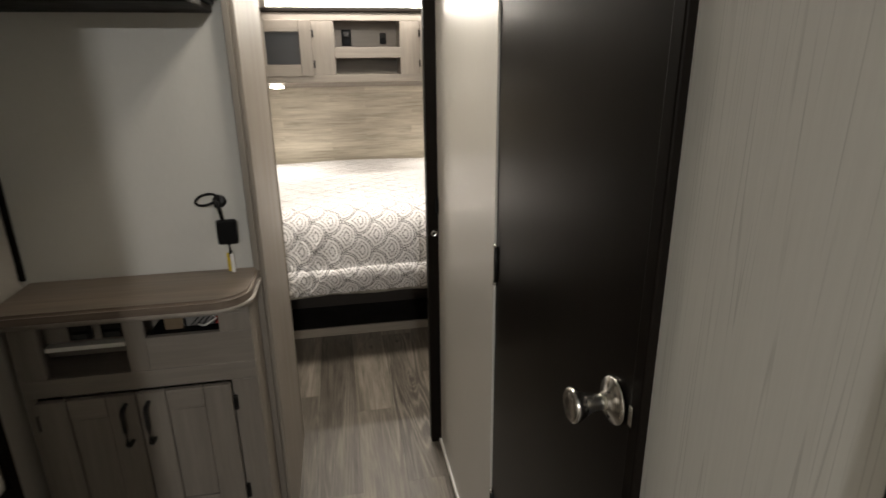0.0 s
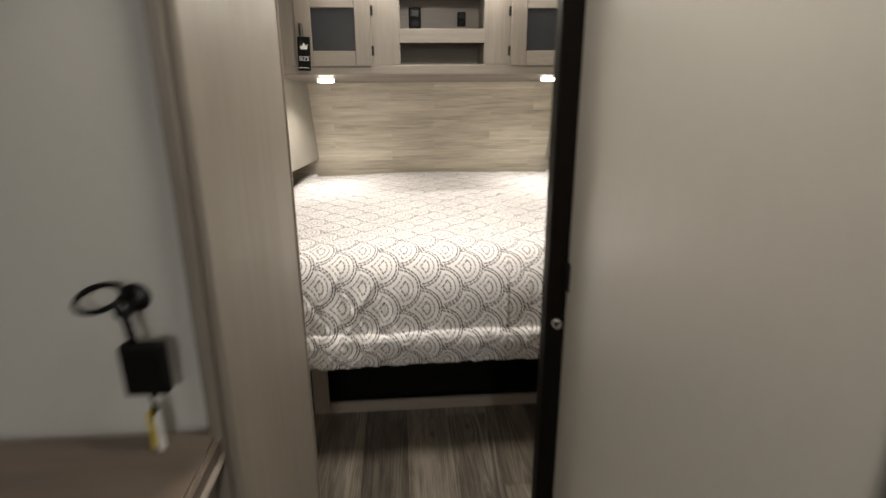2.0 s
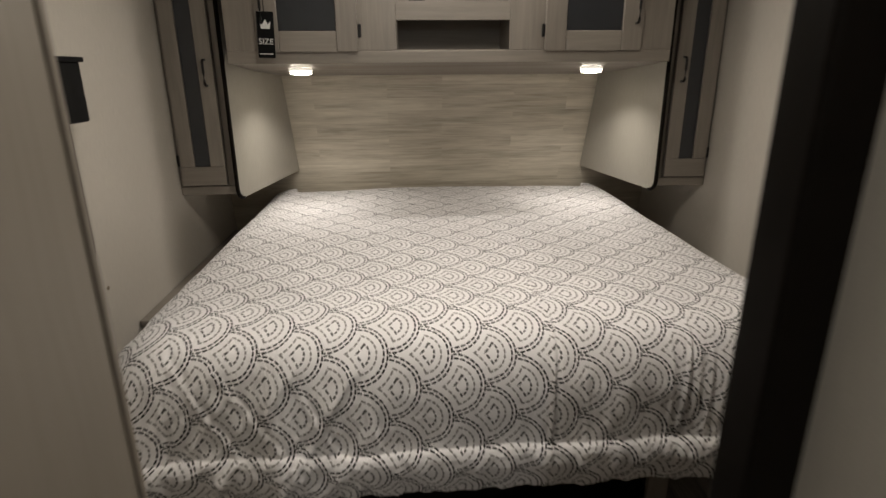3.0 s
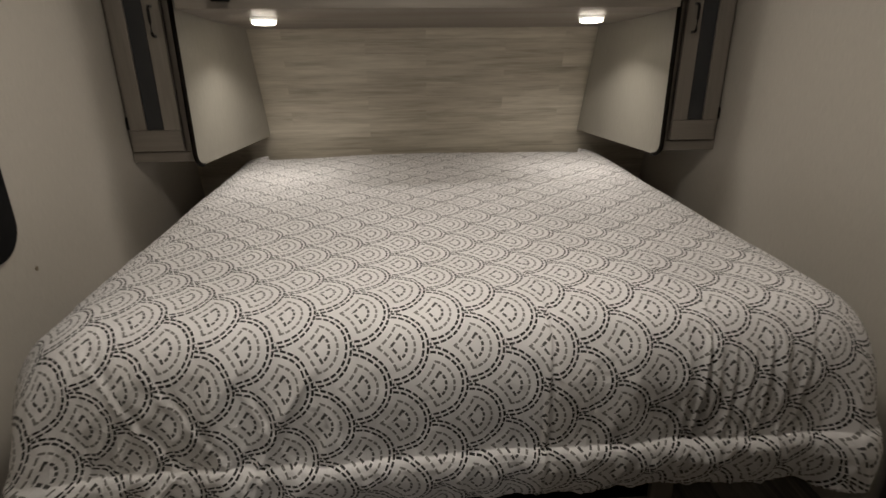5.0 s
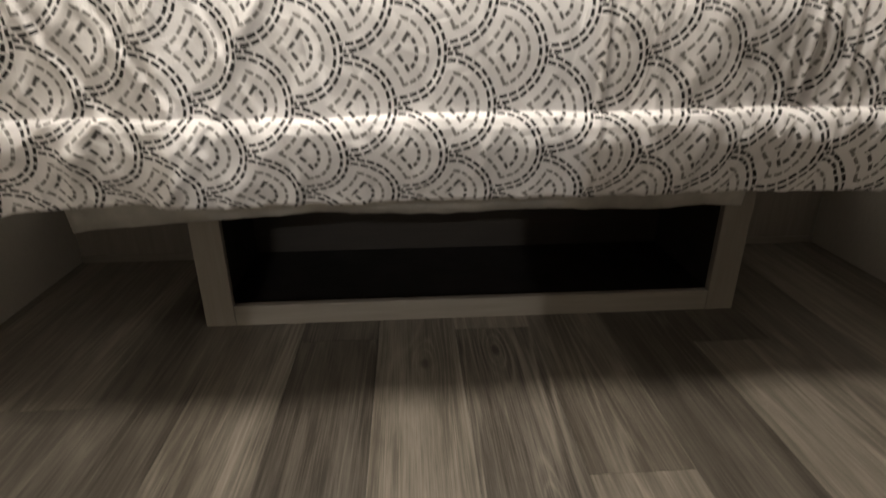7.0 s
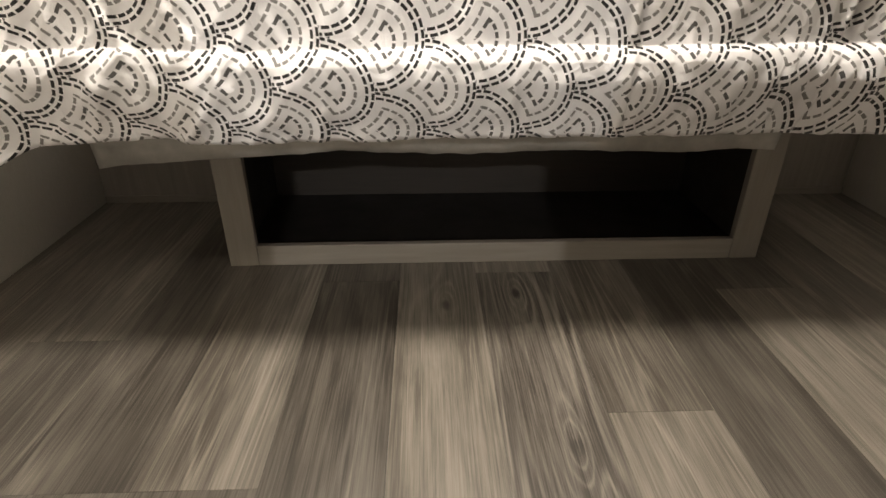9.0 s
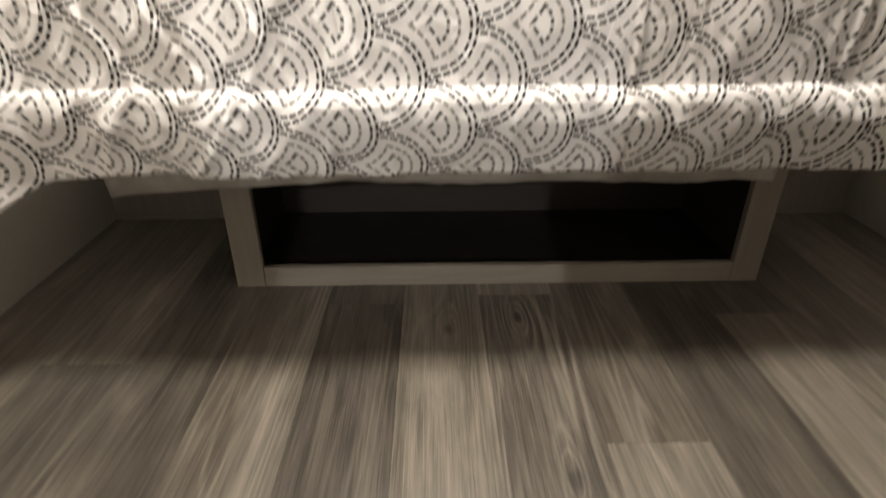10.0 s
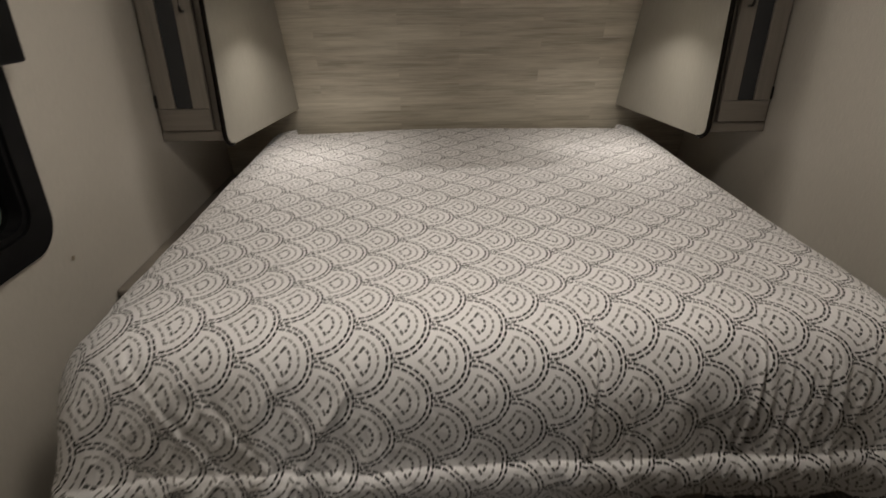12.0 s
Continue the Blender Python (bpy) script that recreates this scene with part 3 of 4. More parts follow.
for hz in (0.35, 1.038, 1.7):
    hg = part("hinge", tube([(HALL_R + 0.001, DOOR_Y1 - 0.011, hz - 0.045), (HALL_R + 0.001, DOOR_Y1 - 0.011, hz + 0.045)], 0.0048), M["black_metal"], door, "dark three-knuckle hinge", True)
    for dz in (-0.046, 0.046):
        part("cap", lathe([(0.0, -0.003), (0.006, -0.003), (0.006, 0.003), (0.0, 0.003)], Matrix.Translation((HALL_R + 0.001, DOOR_Y1 - 0.011, hz + dz))), M["nickel"], hg, "bright hinge tip", True)

door = thing("door_2", (0.40, -0.965, 0), "espresso-brown sliding bedroom door pushed open", "door", kind="structure")
pbox("door_leaf", door, (0.128, -1.018, 0.015), (0.79, -0.988, 1.93), M["dark_door"], 0.003)
pbox("jamb", door, (0.070, -1.066, 0.0), (HALL_R + 0.008, -1.0215, CEIL - 0.002), M["dark_trim"], 0.004, "dark jamb post")
part("lock", lathe([(0.0, 0), (0.0115, 0), (0.0125, 0.002), (0.0095, 0.005), (0.0085, 0.0045), (0.0, 0.004)], Matrix.Translation((0.093, -1.066, 0.900)) @ pose(0, 0, 0, 90, 0, 0)), M["nickel"], door, "round nickel privacy lock", True)
part("lock_core", lathe([(0.0, 0), (0.005, 0), (0.005, 0.0062), (0.0, 0.0064)], Matrix.Translation((0.093, -1.066, 0.900)) @ pose(0, 0, 0, 90, 0, 0)), M["black_metal"], door, "dark lock core", True)
pbox("latch", door, (0.100, -1.082, 0.975), (0.122, -1.066, 1.035), M["black"], 0.004, "black latch lever")

# entry door in the thickened side wall beside the dresser
ENTRY_X = WALL_X - 0.036
structure("wall_entry", [((-WALL_X, END_Y, 0), (-ENTRY_X, BACK_Y - 0.0005, CEIL))], M["wall"], "beige side wall around the entry door")
door = thing("door_3", (-ENTRY_X, -1.95, 0), "beige entry door framed in dark strips", "door", kind="structure")
x0, x1 = -ENTRY_X, -ENTRY_X + 0.016
for y0, y1 in ((-1.725, -1.692), (-1.875, -1.842)):
    pbox("stile", door, (x0 + 0.001, y0, 0), (x1, y1, 1.93), M["dark_trim"], 0.003, "dark upright strip")
for z in (0.52, 1.04):
    pbox("rail", door, (x0 + 0.002, -1.842, z - 0.014), (x1 - 0.002, -1.725, z + 0.014), M["dark_trim"], 0.003, "dark cross strip")
pbox("stile", door, (x0 + 0.001, -2.36, 0), (x1, -2.32, 1.93), M["dark_trim"], 0.003, "dark upright strip")
pbox("door_leaf", door, (x0 + 0.001, -2.32, 0.03), (x0 + 0.010, -1.875, 1.9), M["wall"], 0.002, "beige door skin")

# ---- window in the side wall ----
MX = Matrix(((0, 0, 1, 0), (1, 0, 0, 0), (0, 1, 0, 0), (0, 0, 0, 1)))   # local xy becomes world yz, depth along x
win = thing("window_1", (-WALL_X, -0.12, 0.8), "dark window in a rounded black frame with rolled blind", "window", kind="structure")
outer = rounded_rect(WIN[0] - 0.02, WIN[2] - 0.02, WIN[1] + 0.02, WIN[3] + 0.02, 0.085)
inner = rounded_rect(WIN[0] + 0.045, WIN[2] + 0.045, WIN[1] - 0.045, WIN[3] - 0.045, 0.055)
part("window_frame", ring_solid(outer, inner, 0.012, Matrix.Translation((-WALL_X + 0.001, 0, 0)) @ MX), M["black"], win, "black rounded window frame")
lip_o = rounded_rect(WIN[0] + 0.046, WIN[2] + 0.046, WIN[1] - 0.046, WIN[3] - 0.046, 0.054)
lip_i = rounded_rect(WIN[0] + 0.06, WIN[2] + 0.06, WIN[1] - 0.06, WIN[3] - 0.06, 0.045)
part("lip", ring_solid(lip_o, lip_i, 0.05, Matrix.Translation((-WALL_X - 0.045, 0, 0)) @ MX), M["black"], win, "black inner lip")
pane = pbox("pane", win, (-WALL_X - 0.030, WIN[0] + 0.05, WIN[2] + 0.05), (-WALL_X - 0.026, WIN[1] - 0.05, WIN[3] - 0.05), M["pane"], 0.0)
pane.visible_shadow = False
blind = thing("roller_blind", (-WALL_X + 0.05, -0.1, 1.24), "black roller blind in its cassette above the window", "blind")
pbox("cassette", blind, (-WALL_X + 0.014, -0.56, 1.245), (-WALL_X + 0.070, 0.200, 1.400), M["black"], 0.006)
pbox("top_cap", blind, (-WALL_X + 0.002, -0.57, 1.397), (-WALL_X + 0.078, 0.208, 1.410), M["black"], 0.003)
pbox("shade", blind, (-WALL_X - 0.014, WIN[0] + 0.062, 1.055), (-WALL_X - 0.0115, WIN[1] - 0.062, WIN[3] - 0.062), M["black"], 0.0005, "black shade half drawn")
structure("backdrop", [((-3.2, -3.0, -0.5), (-3.15, 4.0, 1.15))], M["outside"], "dim greenish yard beyond the window")

# ---- bed ----
base = thing("bed_base", (0, 0, 0), "taupe framed storage base under the bed platform", "bed base")
FX0, FX1, FZ = -0.618, 0.620, 0.386
# frame in the brightened laminate: light on it is partly in the colour
pbox("stile", base, (FX0, 0.0, 0.0), (FX0 + 0.066, 0.019, FZ), M["frame"], 0.002)
pbox("stile", base, (FX1 - 0.066, 0.0, 0.0), (FX1, 0.019, FZ), M["frame"], 0.002)
pbox("rail", base, (FX0 + 0.067, 0.0005, 0.0), (FX1 - 0.067, 0.019, 0.050), M["frame_x"], 0.002)
pbox("rail", base, (FX0 + 0.067, 0.0005, FZ - 0.04), (FX1 - 0.067, 0.019, FZ), M["frame_x"], 0.002)
# inner sides, back and added floor carry the storage's shade in their colour
pbox("side_panel", base, (FX0 + 0.002, 0.020, 0.0), (FX0 + 0.014, 0.419, FZ), M["darkened"], 0.001, "side board coloured dark for inner shade")
pbox("side_panel", base, (FX1 - 0.014, 0.020, 0.0), (FX1 - 0.002, 0.419, FZ), M["darkened"], 0.001, "side board coloured dark for inner shade")
pbox("back_panel", base, (-0.74, 0.420, 0.0), (0.74, 0.432, FZ), M["back"], 0.001, "plywood back coloured dark for inner shade")
pbox("bottom_panel", base, (FX0 + 0.015, 0.020, 0.001), (FX1 - 0.015, 0.419, 0.008), M["darkened"], 0.001, "added storage floor, coloured dark for inner shade")
pbox("platform", base, (-0.745, -0.185, FZ + 0.001), (0.745, 1.50, FZ + 0.095), M["under"], 0.004, "plywood bed platform")

mattress = tagged(mesh_ob("mattress", box_bm((-0.745, -0.245, FZ + 0.097), (0.745, 1.49, 0.775), 0.05, None, 4), M["ticking"], True), "pale mattress hidden under the printed quilt", "mattress")


FRONT_HANG = ((0, 0, 0), (0.075, 0.077, 0.008), (0.125, 0.124, 0.031), (0.20, 0.157, 0.100), (0.28, 0.164, 0.183), (0.355, 0.164, 0.259), (0.372, 0.165, 0.276), (0.377, 0.172, 0.279),
              (0.384, 0.177, 0.284), (0.398, 0.182, 0.297), (0.43, 0.183, 0.328), (0.47, 0.171, 0.366), (0.50, 0.159, 0.392), (0.53, 0.147, 0.418), (0.80, 0.147, 0.69))
SIDE_HANG = ((0, 0, 0), (0.06, 0.06, 0.005), (0.11, 0.104, 0.026), (0.16, 0.139, 0.060), (0.24, 0.167, 0.132), (0.36, 0.187, 0.250), (0.50, 0.202, 0.390), (0.80, 0.21, 0.69))


# narrow upright folds on the quilt's front: place across, slant, height, half-width, start below the edge
FOLDS = ((0.149, -0.03, 0.0085, 0.0048, 0.0), (0.470, -0.13, 0.0075, 0.0050, 0.02), (0.497, -0.12, 0.0028, 0.0050, 0.15), (0.530, -0.09, 0.0045, 0.0055, 0.12),
         (0.566, -0.10, 0.0030, 0.0050, 0.14), (0.605, -0.10, 0.0045, 0.0055, 0.10), (0.645, -0.15, 0.0030, 0.0050, 0.14), (0.690, -0.12, 0.0040, 0.0060, 0.06),
         (-0.040, 0.05, 0.0018, 0.0060, 0.18), (-0.300, 0.25, 0.0018, 0.0070, 0.20), (-0.450, 0.50, 0.0026, 0.0075, 0.14),
         (-0.600, 0.65, 0.0032, 0.0080, 0.12), (-0.690, 0.60, 0.0040, 0.0080, 0.04))


def on_line(e, pts):
    for (e0, o0, d0), (e1, o1, d1) in zip(pts, pts[1:]):
        if e <= e1:
            k = (e - e0) / (e1 - e0)
            return o0 + (o1 - o0) * k, d0 + (d1 - d0) * k
    return pts[-1][1:]


def hang(e, pts):
    """Quilt's profile beyond the flat top: how far out and how far down after e metres of cloth, rounded above the crease."""
    w = max(0.0, min(0.045, e * 0.9, (0.362 - e) * 0.9))
    if w < 0.002:
        return on_line(e, pts)
    got = [on_line(e + w * k, pts) for k in (-1.0, -0.5, 0.0, 0.5, 1.0)]
    return sum(g[0] for g in got) / 5, sum(g[1] for g in got) / 5


def quilt_mesh():
    nx = 660
    hl, hr, y_front, y_head, drop = 0.742, 0.732, -0.128, 1.44, 0.530
    su = [(-hl - drop) + (hl + hr + 2 * drop) * i / nx for i in range(nx + 1)]
    steps = [0.0072 * k for k in range(49)] + [0.3528 + 0.0022 * k for k in range(28)]
    steps += [0.4144 + (drop - 0.4144) * k / 14 for k in range(1, 15)]
    sv = [-e for e in reversed(steps)] + [(y_head - y_front) * j / 180 for j in range(1, 181)]
    ny = len(sv) - 1
    bm = bmesh.new()
    uvl = bm.loops.layers.uv.new("UVMap")
    grid, flat = [], {}
    for t in sv:
        row = []
        for s in su:
            hx = hl if s < 0 else hr
            a = max(0.0, abs(s) - hx) * (1 if s > 0 else -1)
            b = max(0.0, -t)
            r = math.hypot(a, b)
            cx = max(-hx, min(hx, s))
            cy = y_front + max(0.0, t)
            ripple = noise.noise((s * 2.6, t * 2.6, 1.7))
            fine = noise.noise((s * 11, t * 11, 4.2))
            ang = math.atan2(b, abs(a)) if r else 0.0
            side = math.cos(ang) ** 2 if a else 0.0
            cut = drop * (1.27 if s < 0 else 1.02)                # the corners are rounded off
            rr = min(r, cut) if a and b else r
            if b:                                          # wavering crease, lower on one side
                near = min(1.0, rr / 0.3) * min(1.0, max(0.0, (drop - rr) / 0.09))
                rr -= near * (0.030 * min(1.0, max(0.0, (s - 0.1) / 0.3)) + 0.009 * noise.noise((s * 6.0, 1.5, 0.0)) + 0.004 * noise.noise((s * 21.0, 2.5, 0.0)))
            (o0, d0), (o1, d1) = hang(rr, FRONT_HANG), hang(rr, SIDE_HANG)
            o, d = o0 * (1 - side) + o1 * side, d0 * (1 - side) + d1 * side
            low = min(1.0, max(0.0, (rr - 0.10) / 0.45))
            corner = math.sin(2 * ang) if a and b else 0.0
            sg = 1 if s > 0 else -1
            if a and b:                                    # metres along the hem, round the corner and up the side
                along = sg * (hx + 0.22 * (math.pi / 2 - ang))
            elif a:
                along = sg * (hx + 0.3456 + t)
            else:
                along = s
            mid = min(1.0, max(0.0, (rr - 0.06) / 0.11))
            # gathers grow towards the hem, stronger on the crumpled side
            rough = 0.85 + 0.25 * min(1.0, max(0.0, (s - 0.05) / 0.4)) + 0.4 * min(1.0, max(0.0, (-0.25 - s) / 0.4))
            o += (1 - 0.75 * corner) * rough * (0.35 * mid + 0.65 * low) * (0.011 * noise.noise((along * 6.0 + 3, rr * 2.2, 2.0)) + 0.009 * noise.noise((along * 15.0, rr * 7.0, 8.0)) + 0.004 * noise.noise((along * 48.0, rr * 22.0, 1.0)))
            # sharp upright creases and slanting pulls
            pull = 1 - abs(noise.noise(((along + 0.55 * rr) * 6.5, rr * 1.5, 11.0)))
            o += (1 - 0.6 * corner) * mid * (1 - 0.7 * side) * 0.012 * pull ** 7 * min(1.0, max(0.0, (0.0 - s) / 0.35))
            tuck = 1 - abs(noise.noise(((along + 0.9 * rr) * 13.0, rr * 3.0, 31.0)))
            o += (1 - 0.5 * corner) * mid * (1 - 0.7 * side) * 0.006 * tuck ** 6 * min(1.0, max(0.0, (-0.15 - s) / 0.25))
            crease = 1 - abs(noise.noise((along * 16.0, rr * 1.2, 21.0)))
            o += (1 - 0.8 * corner) * mid * (1 - 0.7 * side) * 0.007 * crease ** 9 * min(1.0, max(0.0, (s - 0.12) / 0.25))
            if rr > 0.38:                                  # crumpled flap under the crease
                k = min(1.0, (rr - 0.38) / 0.05)
                o += k * (1 - 0.9 * corner) * (0.011 * noise.noise((along * 17.0, rr * 9.0, 5.0)) + 0.005 * noise.noise((along * 42.0, rr * 22.0, 9.0)))
            o += corner * low * ((0.080 if s < 0 else 0.055) + 0.022 * math.sin(7.0 * ang + 0.6))
            d += 0.010 * low * low * noise.noise((along * 6.0, 5.0, 3.0)) + 0.003 * low * fine
            if r > 0:
                x, y = cx + o * a / r, cy - o * b / r
            else:
                x, y = cx, cy
            crown = (1 - (cx / hx) ** 2) * (1 if r == 0 else max(0, 1 - r * 6))
            z = 0.795 - d + 0.012 * crown + 0.006 * ripple + 0.0022 * fine
            # pressed lines from the folded cloth, and narrow folds hanging from the crumpled side
            if r == 0:
                for line, h in ((0.150, 0.006), (0.445, 0.005), (-0.11, 0.003)):
                    z += h * (0.3 + 0.6 * max(0.0, 1 - t / 0.5)) * math.exp(-((s - line - 0.01 * noise.noise((line, t * 3, 0))) / 0.006) ** 2)
            elif b and not a:
                for line, slant, h, w, top in FOLDS:
                    g = s - line - slant * (rr - 0.2) - 0.006 * noise.noise((line * 40, rr * 7, 3.0))
                    if abs(g) < 0.05:
                        k = min(1.0, max(0.0, (rr - top) / 0.06)) * (1.0 if rr < 0.36 else 0.4)
                        y -= k * h * (math.exp(-(g / w) ** 2) - 0.8 * math.exp(-((g - 1.9 * w) / (1.3 * w)) ** 2))
            if t > y_head - y_front - 0.12 and not a:
                z -= 1.4 * (t - (y_head - y_front - 0.12)) ** 2
            if y > 0.34 and abs(x) > 0.74:                 # comes to rest on the nightstand
                z = max(z, 0.578 + 0.004 * fine)
            vtx = bm.verts.new((x, y, z))
            flat[vtx] = (s, t)
            row.append(vtx)
        grid.append(row)
    for j in range(ny):
        for i in range(nx):
            q = (grid[j][i], grid[j][i + 1], grid[j + 1][i + 1], grid[j + 1][i])
            mid_s = (su[i] + su[i + 1]) / 2
            mid_a = max(0.0, abs(mid_s) - (hl if mid_s < 0 else hr))
            mid_b = max(0.0, -(sv[j] + sv[j + 1]) / 2)
            if mid_a and mid_b and math.hypot(mid_a, mid_b) > drop * (1.27 if mid_s < 0 else 1.02):
                continue                                   # rounded corner of the quilt
            f = bm.faces.new(q)
            for lp in f.loops:
                fs, ft = flat[lp.vert]
                if mid_a and mid_b:                        # the print follows the front round the corner
                    sg, h = (-1, hl) if fs < 0 else (1, hr)
                    ca, cb = max(0.0, abs(fs) - h), max(0.0, -ft)
                    rad = math.hypot(ca, cb)
                    if rad > 0.2:
                        fs, ft = sg * (h + 0.2 * ca / rad), -0.2 * cb / rad - (rad - 0.2) * (0.35 + 0.65 * cb / rad)
                lp[uvl].uv = (fs + 0.0115, ft + 0.045 * fs + 0.294)   # the print lies slightly askew on the bed
    for vtx in [w for w in bm.verts if not w.link_faces]:
        bm.verts.remove(vtx)
    return bm


quilt = tagged(mesh_ob("quilt", quilt_mesh(), M["quilt"], True), "white quilt printed with dashed grey clamshells, draped over the bed", "quilt")
sol = quilt.modifiers.new("thickness", "SOLIDIFY")
sol.thickness, sol.offset = 0.006, -1

# sagging dust cover under the platform's front
bm = bmesh.new()
prev = None
for i in range(91):
    x = -0.75 + 1.23 * i / 90
    y = -0.178 + 0.006 * noise.noise((x * 9, 0, 0))
    zb = 0.320 - 0.028 * max(0.0, (-0.5 - x) / 0.25) + 0.010 * noise.noise((x * 5, 3, 0)) + 0.003 * noise.noise((x * 30, 3, 0))
    cur = [bm.verts.new((x, y, 0.3865)), bm.verts.new((x, y + 0.004, 0.345)), bm.verts.new((x, y + 0.012 + 0.006 * noise.noise((x * 12, 7, 0)), zb))]
    if prev:
        bm.faces.new((prev[0], cur[0], cur[1], prev[1]))
        bm.faces.new((prev[1], cur[1], cur[2], prev[2]))
    prev = cur
film = tagged(mesh_ob("dust_cover", bm, M["grey_film"], True), "thin grey dust cover sagging below the bed platform", "dust cover")
fs = film.modifiers.new("thickness", "SOLIDIFY")
fs.thickness = 0.0015

# ---- nightstands either side of the bed ----
for sx in (-1, 1):
    ns = thing("nightstand", (sx * 0.93, 0.7, 0), "taupe built-in nightstand between bed and wall", "nightstand", "nightstands beside the bed")
    xa, xb = sorted((sx * 0.765, sx * (WALL_X - 0.002)))
    pbox("front_panel", ns, (xa, 0.400, 0.0), (xb, 0.415, 0.545), M["cab"], 0.002)
    pbox("top", ns, (xa, 0.378, 0.547), (xb, 1.50, 0.570), M["cab_x"], 0.006)
    pbox("toe_strip", ns, (xa, 0.394, 0.0), (xb, 0.3985, 0.022), M["cab_x"], 0.0015)

# ---- wardrobes with slanting side panels ----
for sx in (-1, 1):
    wd = thing("wardrobe", (sx * 0.97, 1.0, 0.9), "tall taupe hanging wardrobe with a narrow smoked-glass door", "wardrobe", "wardrobes beside the bed")

    def X(a, b):
        return sorted((sx * a, sx * b))
    xi, xo = 0.856, WALL_X - 0.002
    a, b = X(xi + 0.012, xo)
    pbox("body", wd, (a, 0.916, 0.890), (b, 1.36, CEIL - 0.002), M["cab"], 0.002)
    pbox("bottom_rail", wd, (a, 0.897, 0.888), (b, 0.915, 0.925), M["cab_x"], 0.002)
    a, b = X(xi + 0.012, 0.905)
    pbox("face_stile", wd, (a, 0.897, 0.926), (b, 0.915, CEIL - 0.004), M["cab"], 0.002)
    a, b = X(1.086, xo)
    pbox("face_stile", wd, (a, 0.897, 0.926), (b, 0.915, CEIL - 0.004), M["cab"], 0.002)
    a, b = X(0.908, 1.083)
    d = framed_door(wd, "door", a, b, 0.930, 1.90, 0.897, 0.057, 0.075, M["tinted"], full_foot=True)
    pull_handle(d, sx * 0.936, 0.879, 1.318, 1.412)
    barrel_hinge(d, sx * 1.088, 0.893, 1.03)
    barrel_hinge(d, sx * 1.088, 0.893, 1.80)
    # cream side panel, swinging in towards the head wall, with rounded lower corner and dark edging
    p0, p1 = Vector((sx * 0.850, 0.836, 0)), Vector((sx * 0.728, 1.47, 0))
    run = (p1 - p0).length
    ex = (p1 - p0).normalized()
    nz = Vector((0, 0, 1)).cross(ex)
    m = Matrix(((ex.x, 0, nz.x, p0.x), (ex.y, 0, nz.y, p0.y), (0, 1, 0, 0), (0, 0, 0, 1)))
    zb, zt, r = 0.881, CEIL - 0.006, 0.045
    pts = [(run, zb + 0.004), (run - 0.02 - (1.37 - zb) * LEAN_K, 1.37), (run - 0.26, zt), (0, zt)]
    pts += [(r - r * math.cos(radians(q)), zb + r - r * math.sin(radians(q))) for q in range(0, 91, 10)]
    thick = 0.014
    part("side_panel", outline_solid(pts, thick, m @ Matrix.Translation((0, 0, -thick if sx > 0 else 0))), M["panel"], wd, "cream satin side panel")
    edge = [(0.0, zt), (0.0, zb + r)] + [(r - r * math.cos(radians(q)), zb + r - r * math.sin(radians(q))) for q in range(10, 91, 10)]
    edge_w = [m @ Vector((px, pz, (-thick / 2 if sx > 0 else thick / 2))) for px, pz in edge]
    part("edging", tube(edge_w, 0.0085, 8), M["dark_trim"], wd, "dark rounded edging", True)

# ---- overhead cabinet across the bed's head ----
oc = thing("overhead_cabinet", (0, 0.715, 1.365), "taupe overhead cabinet with glass doors and open cubbies", "cabinet")
CY, CZ0, CZ1, CX = 0.715, 1.365, 1.800, 0.800
YZ = Matrix(((0, 0, 1, -CX), (1, 0, 0, 0), (0, 1, 0, 0), (0, 0, 0, 1)))   # outline in yz, pulled across
part("bottom_panel", outline_solid([(CY + 0.019, 1.396), (1.384, 1.346), (1.37, 1.366), (CY + 0.019, 1.412)], 2 * CX, YZ), M["cab_x"], oc)
pbox("top_panel", oc, (-CX, CY + 0.019, CZ1 - 0.012), (CX, 1.28, CZ1), M["cab_x"], 0.002)
pbox("bottom_rail", oc, (-CX, CY, 1.394), (CX, CY + 0.018, 1.437), M["cab_x"], 0.003)
pbox("top_rail", oc, (-CX, CY, 1.752), (CX, CY + 0.018, CZ1), M["cab_x"], 0.003)
pbox("mid_rail", oc, (-0.206, CY, 1.537), (0.199, CY + 0.018, 1.600), M["cab_x"], 0.002)
for a, b in ((-CX, -0.685), (-0.345, -0.206), (0.199, 0.332), (0.675, CX)):
    pbox("face_stile", oc, (a, CY + 0.0005, 1.437), (b, CY + 0.018, 1.752), M["cab"], 0.002)
for a in (-0.212, 0.200):
    pbox("divider", oc, (a, CY + 0.019, 1.414), (a + 0.010, 0.93, CZ1 - 0.013), M["cab"], 0.001)
pbox("shelf", oc, (-0.201, CY + 0.019, 1.590), (0.199, 0.93, 1.600), M["cab_x"], 0.001)
pbox("shelf", oc, (-0.201, CY + 0.019, 1.4305), (0.199, 0.93, 1.4405), M["cab_x"], 0.001)
pbox("cubby_back", oc, (-0.212, 0.931, 1.402), (0.211, 0.940, CZ1 - 0.013), M["cab_x"], 0.001)
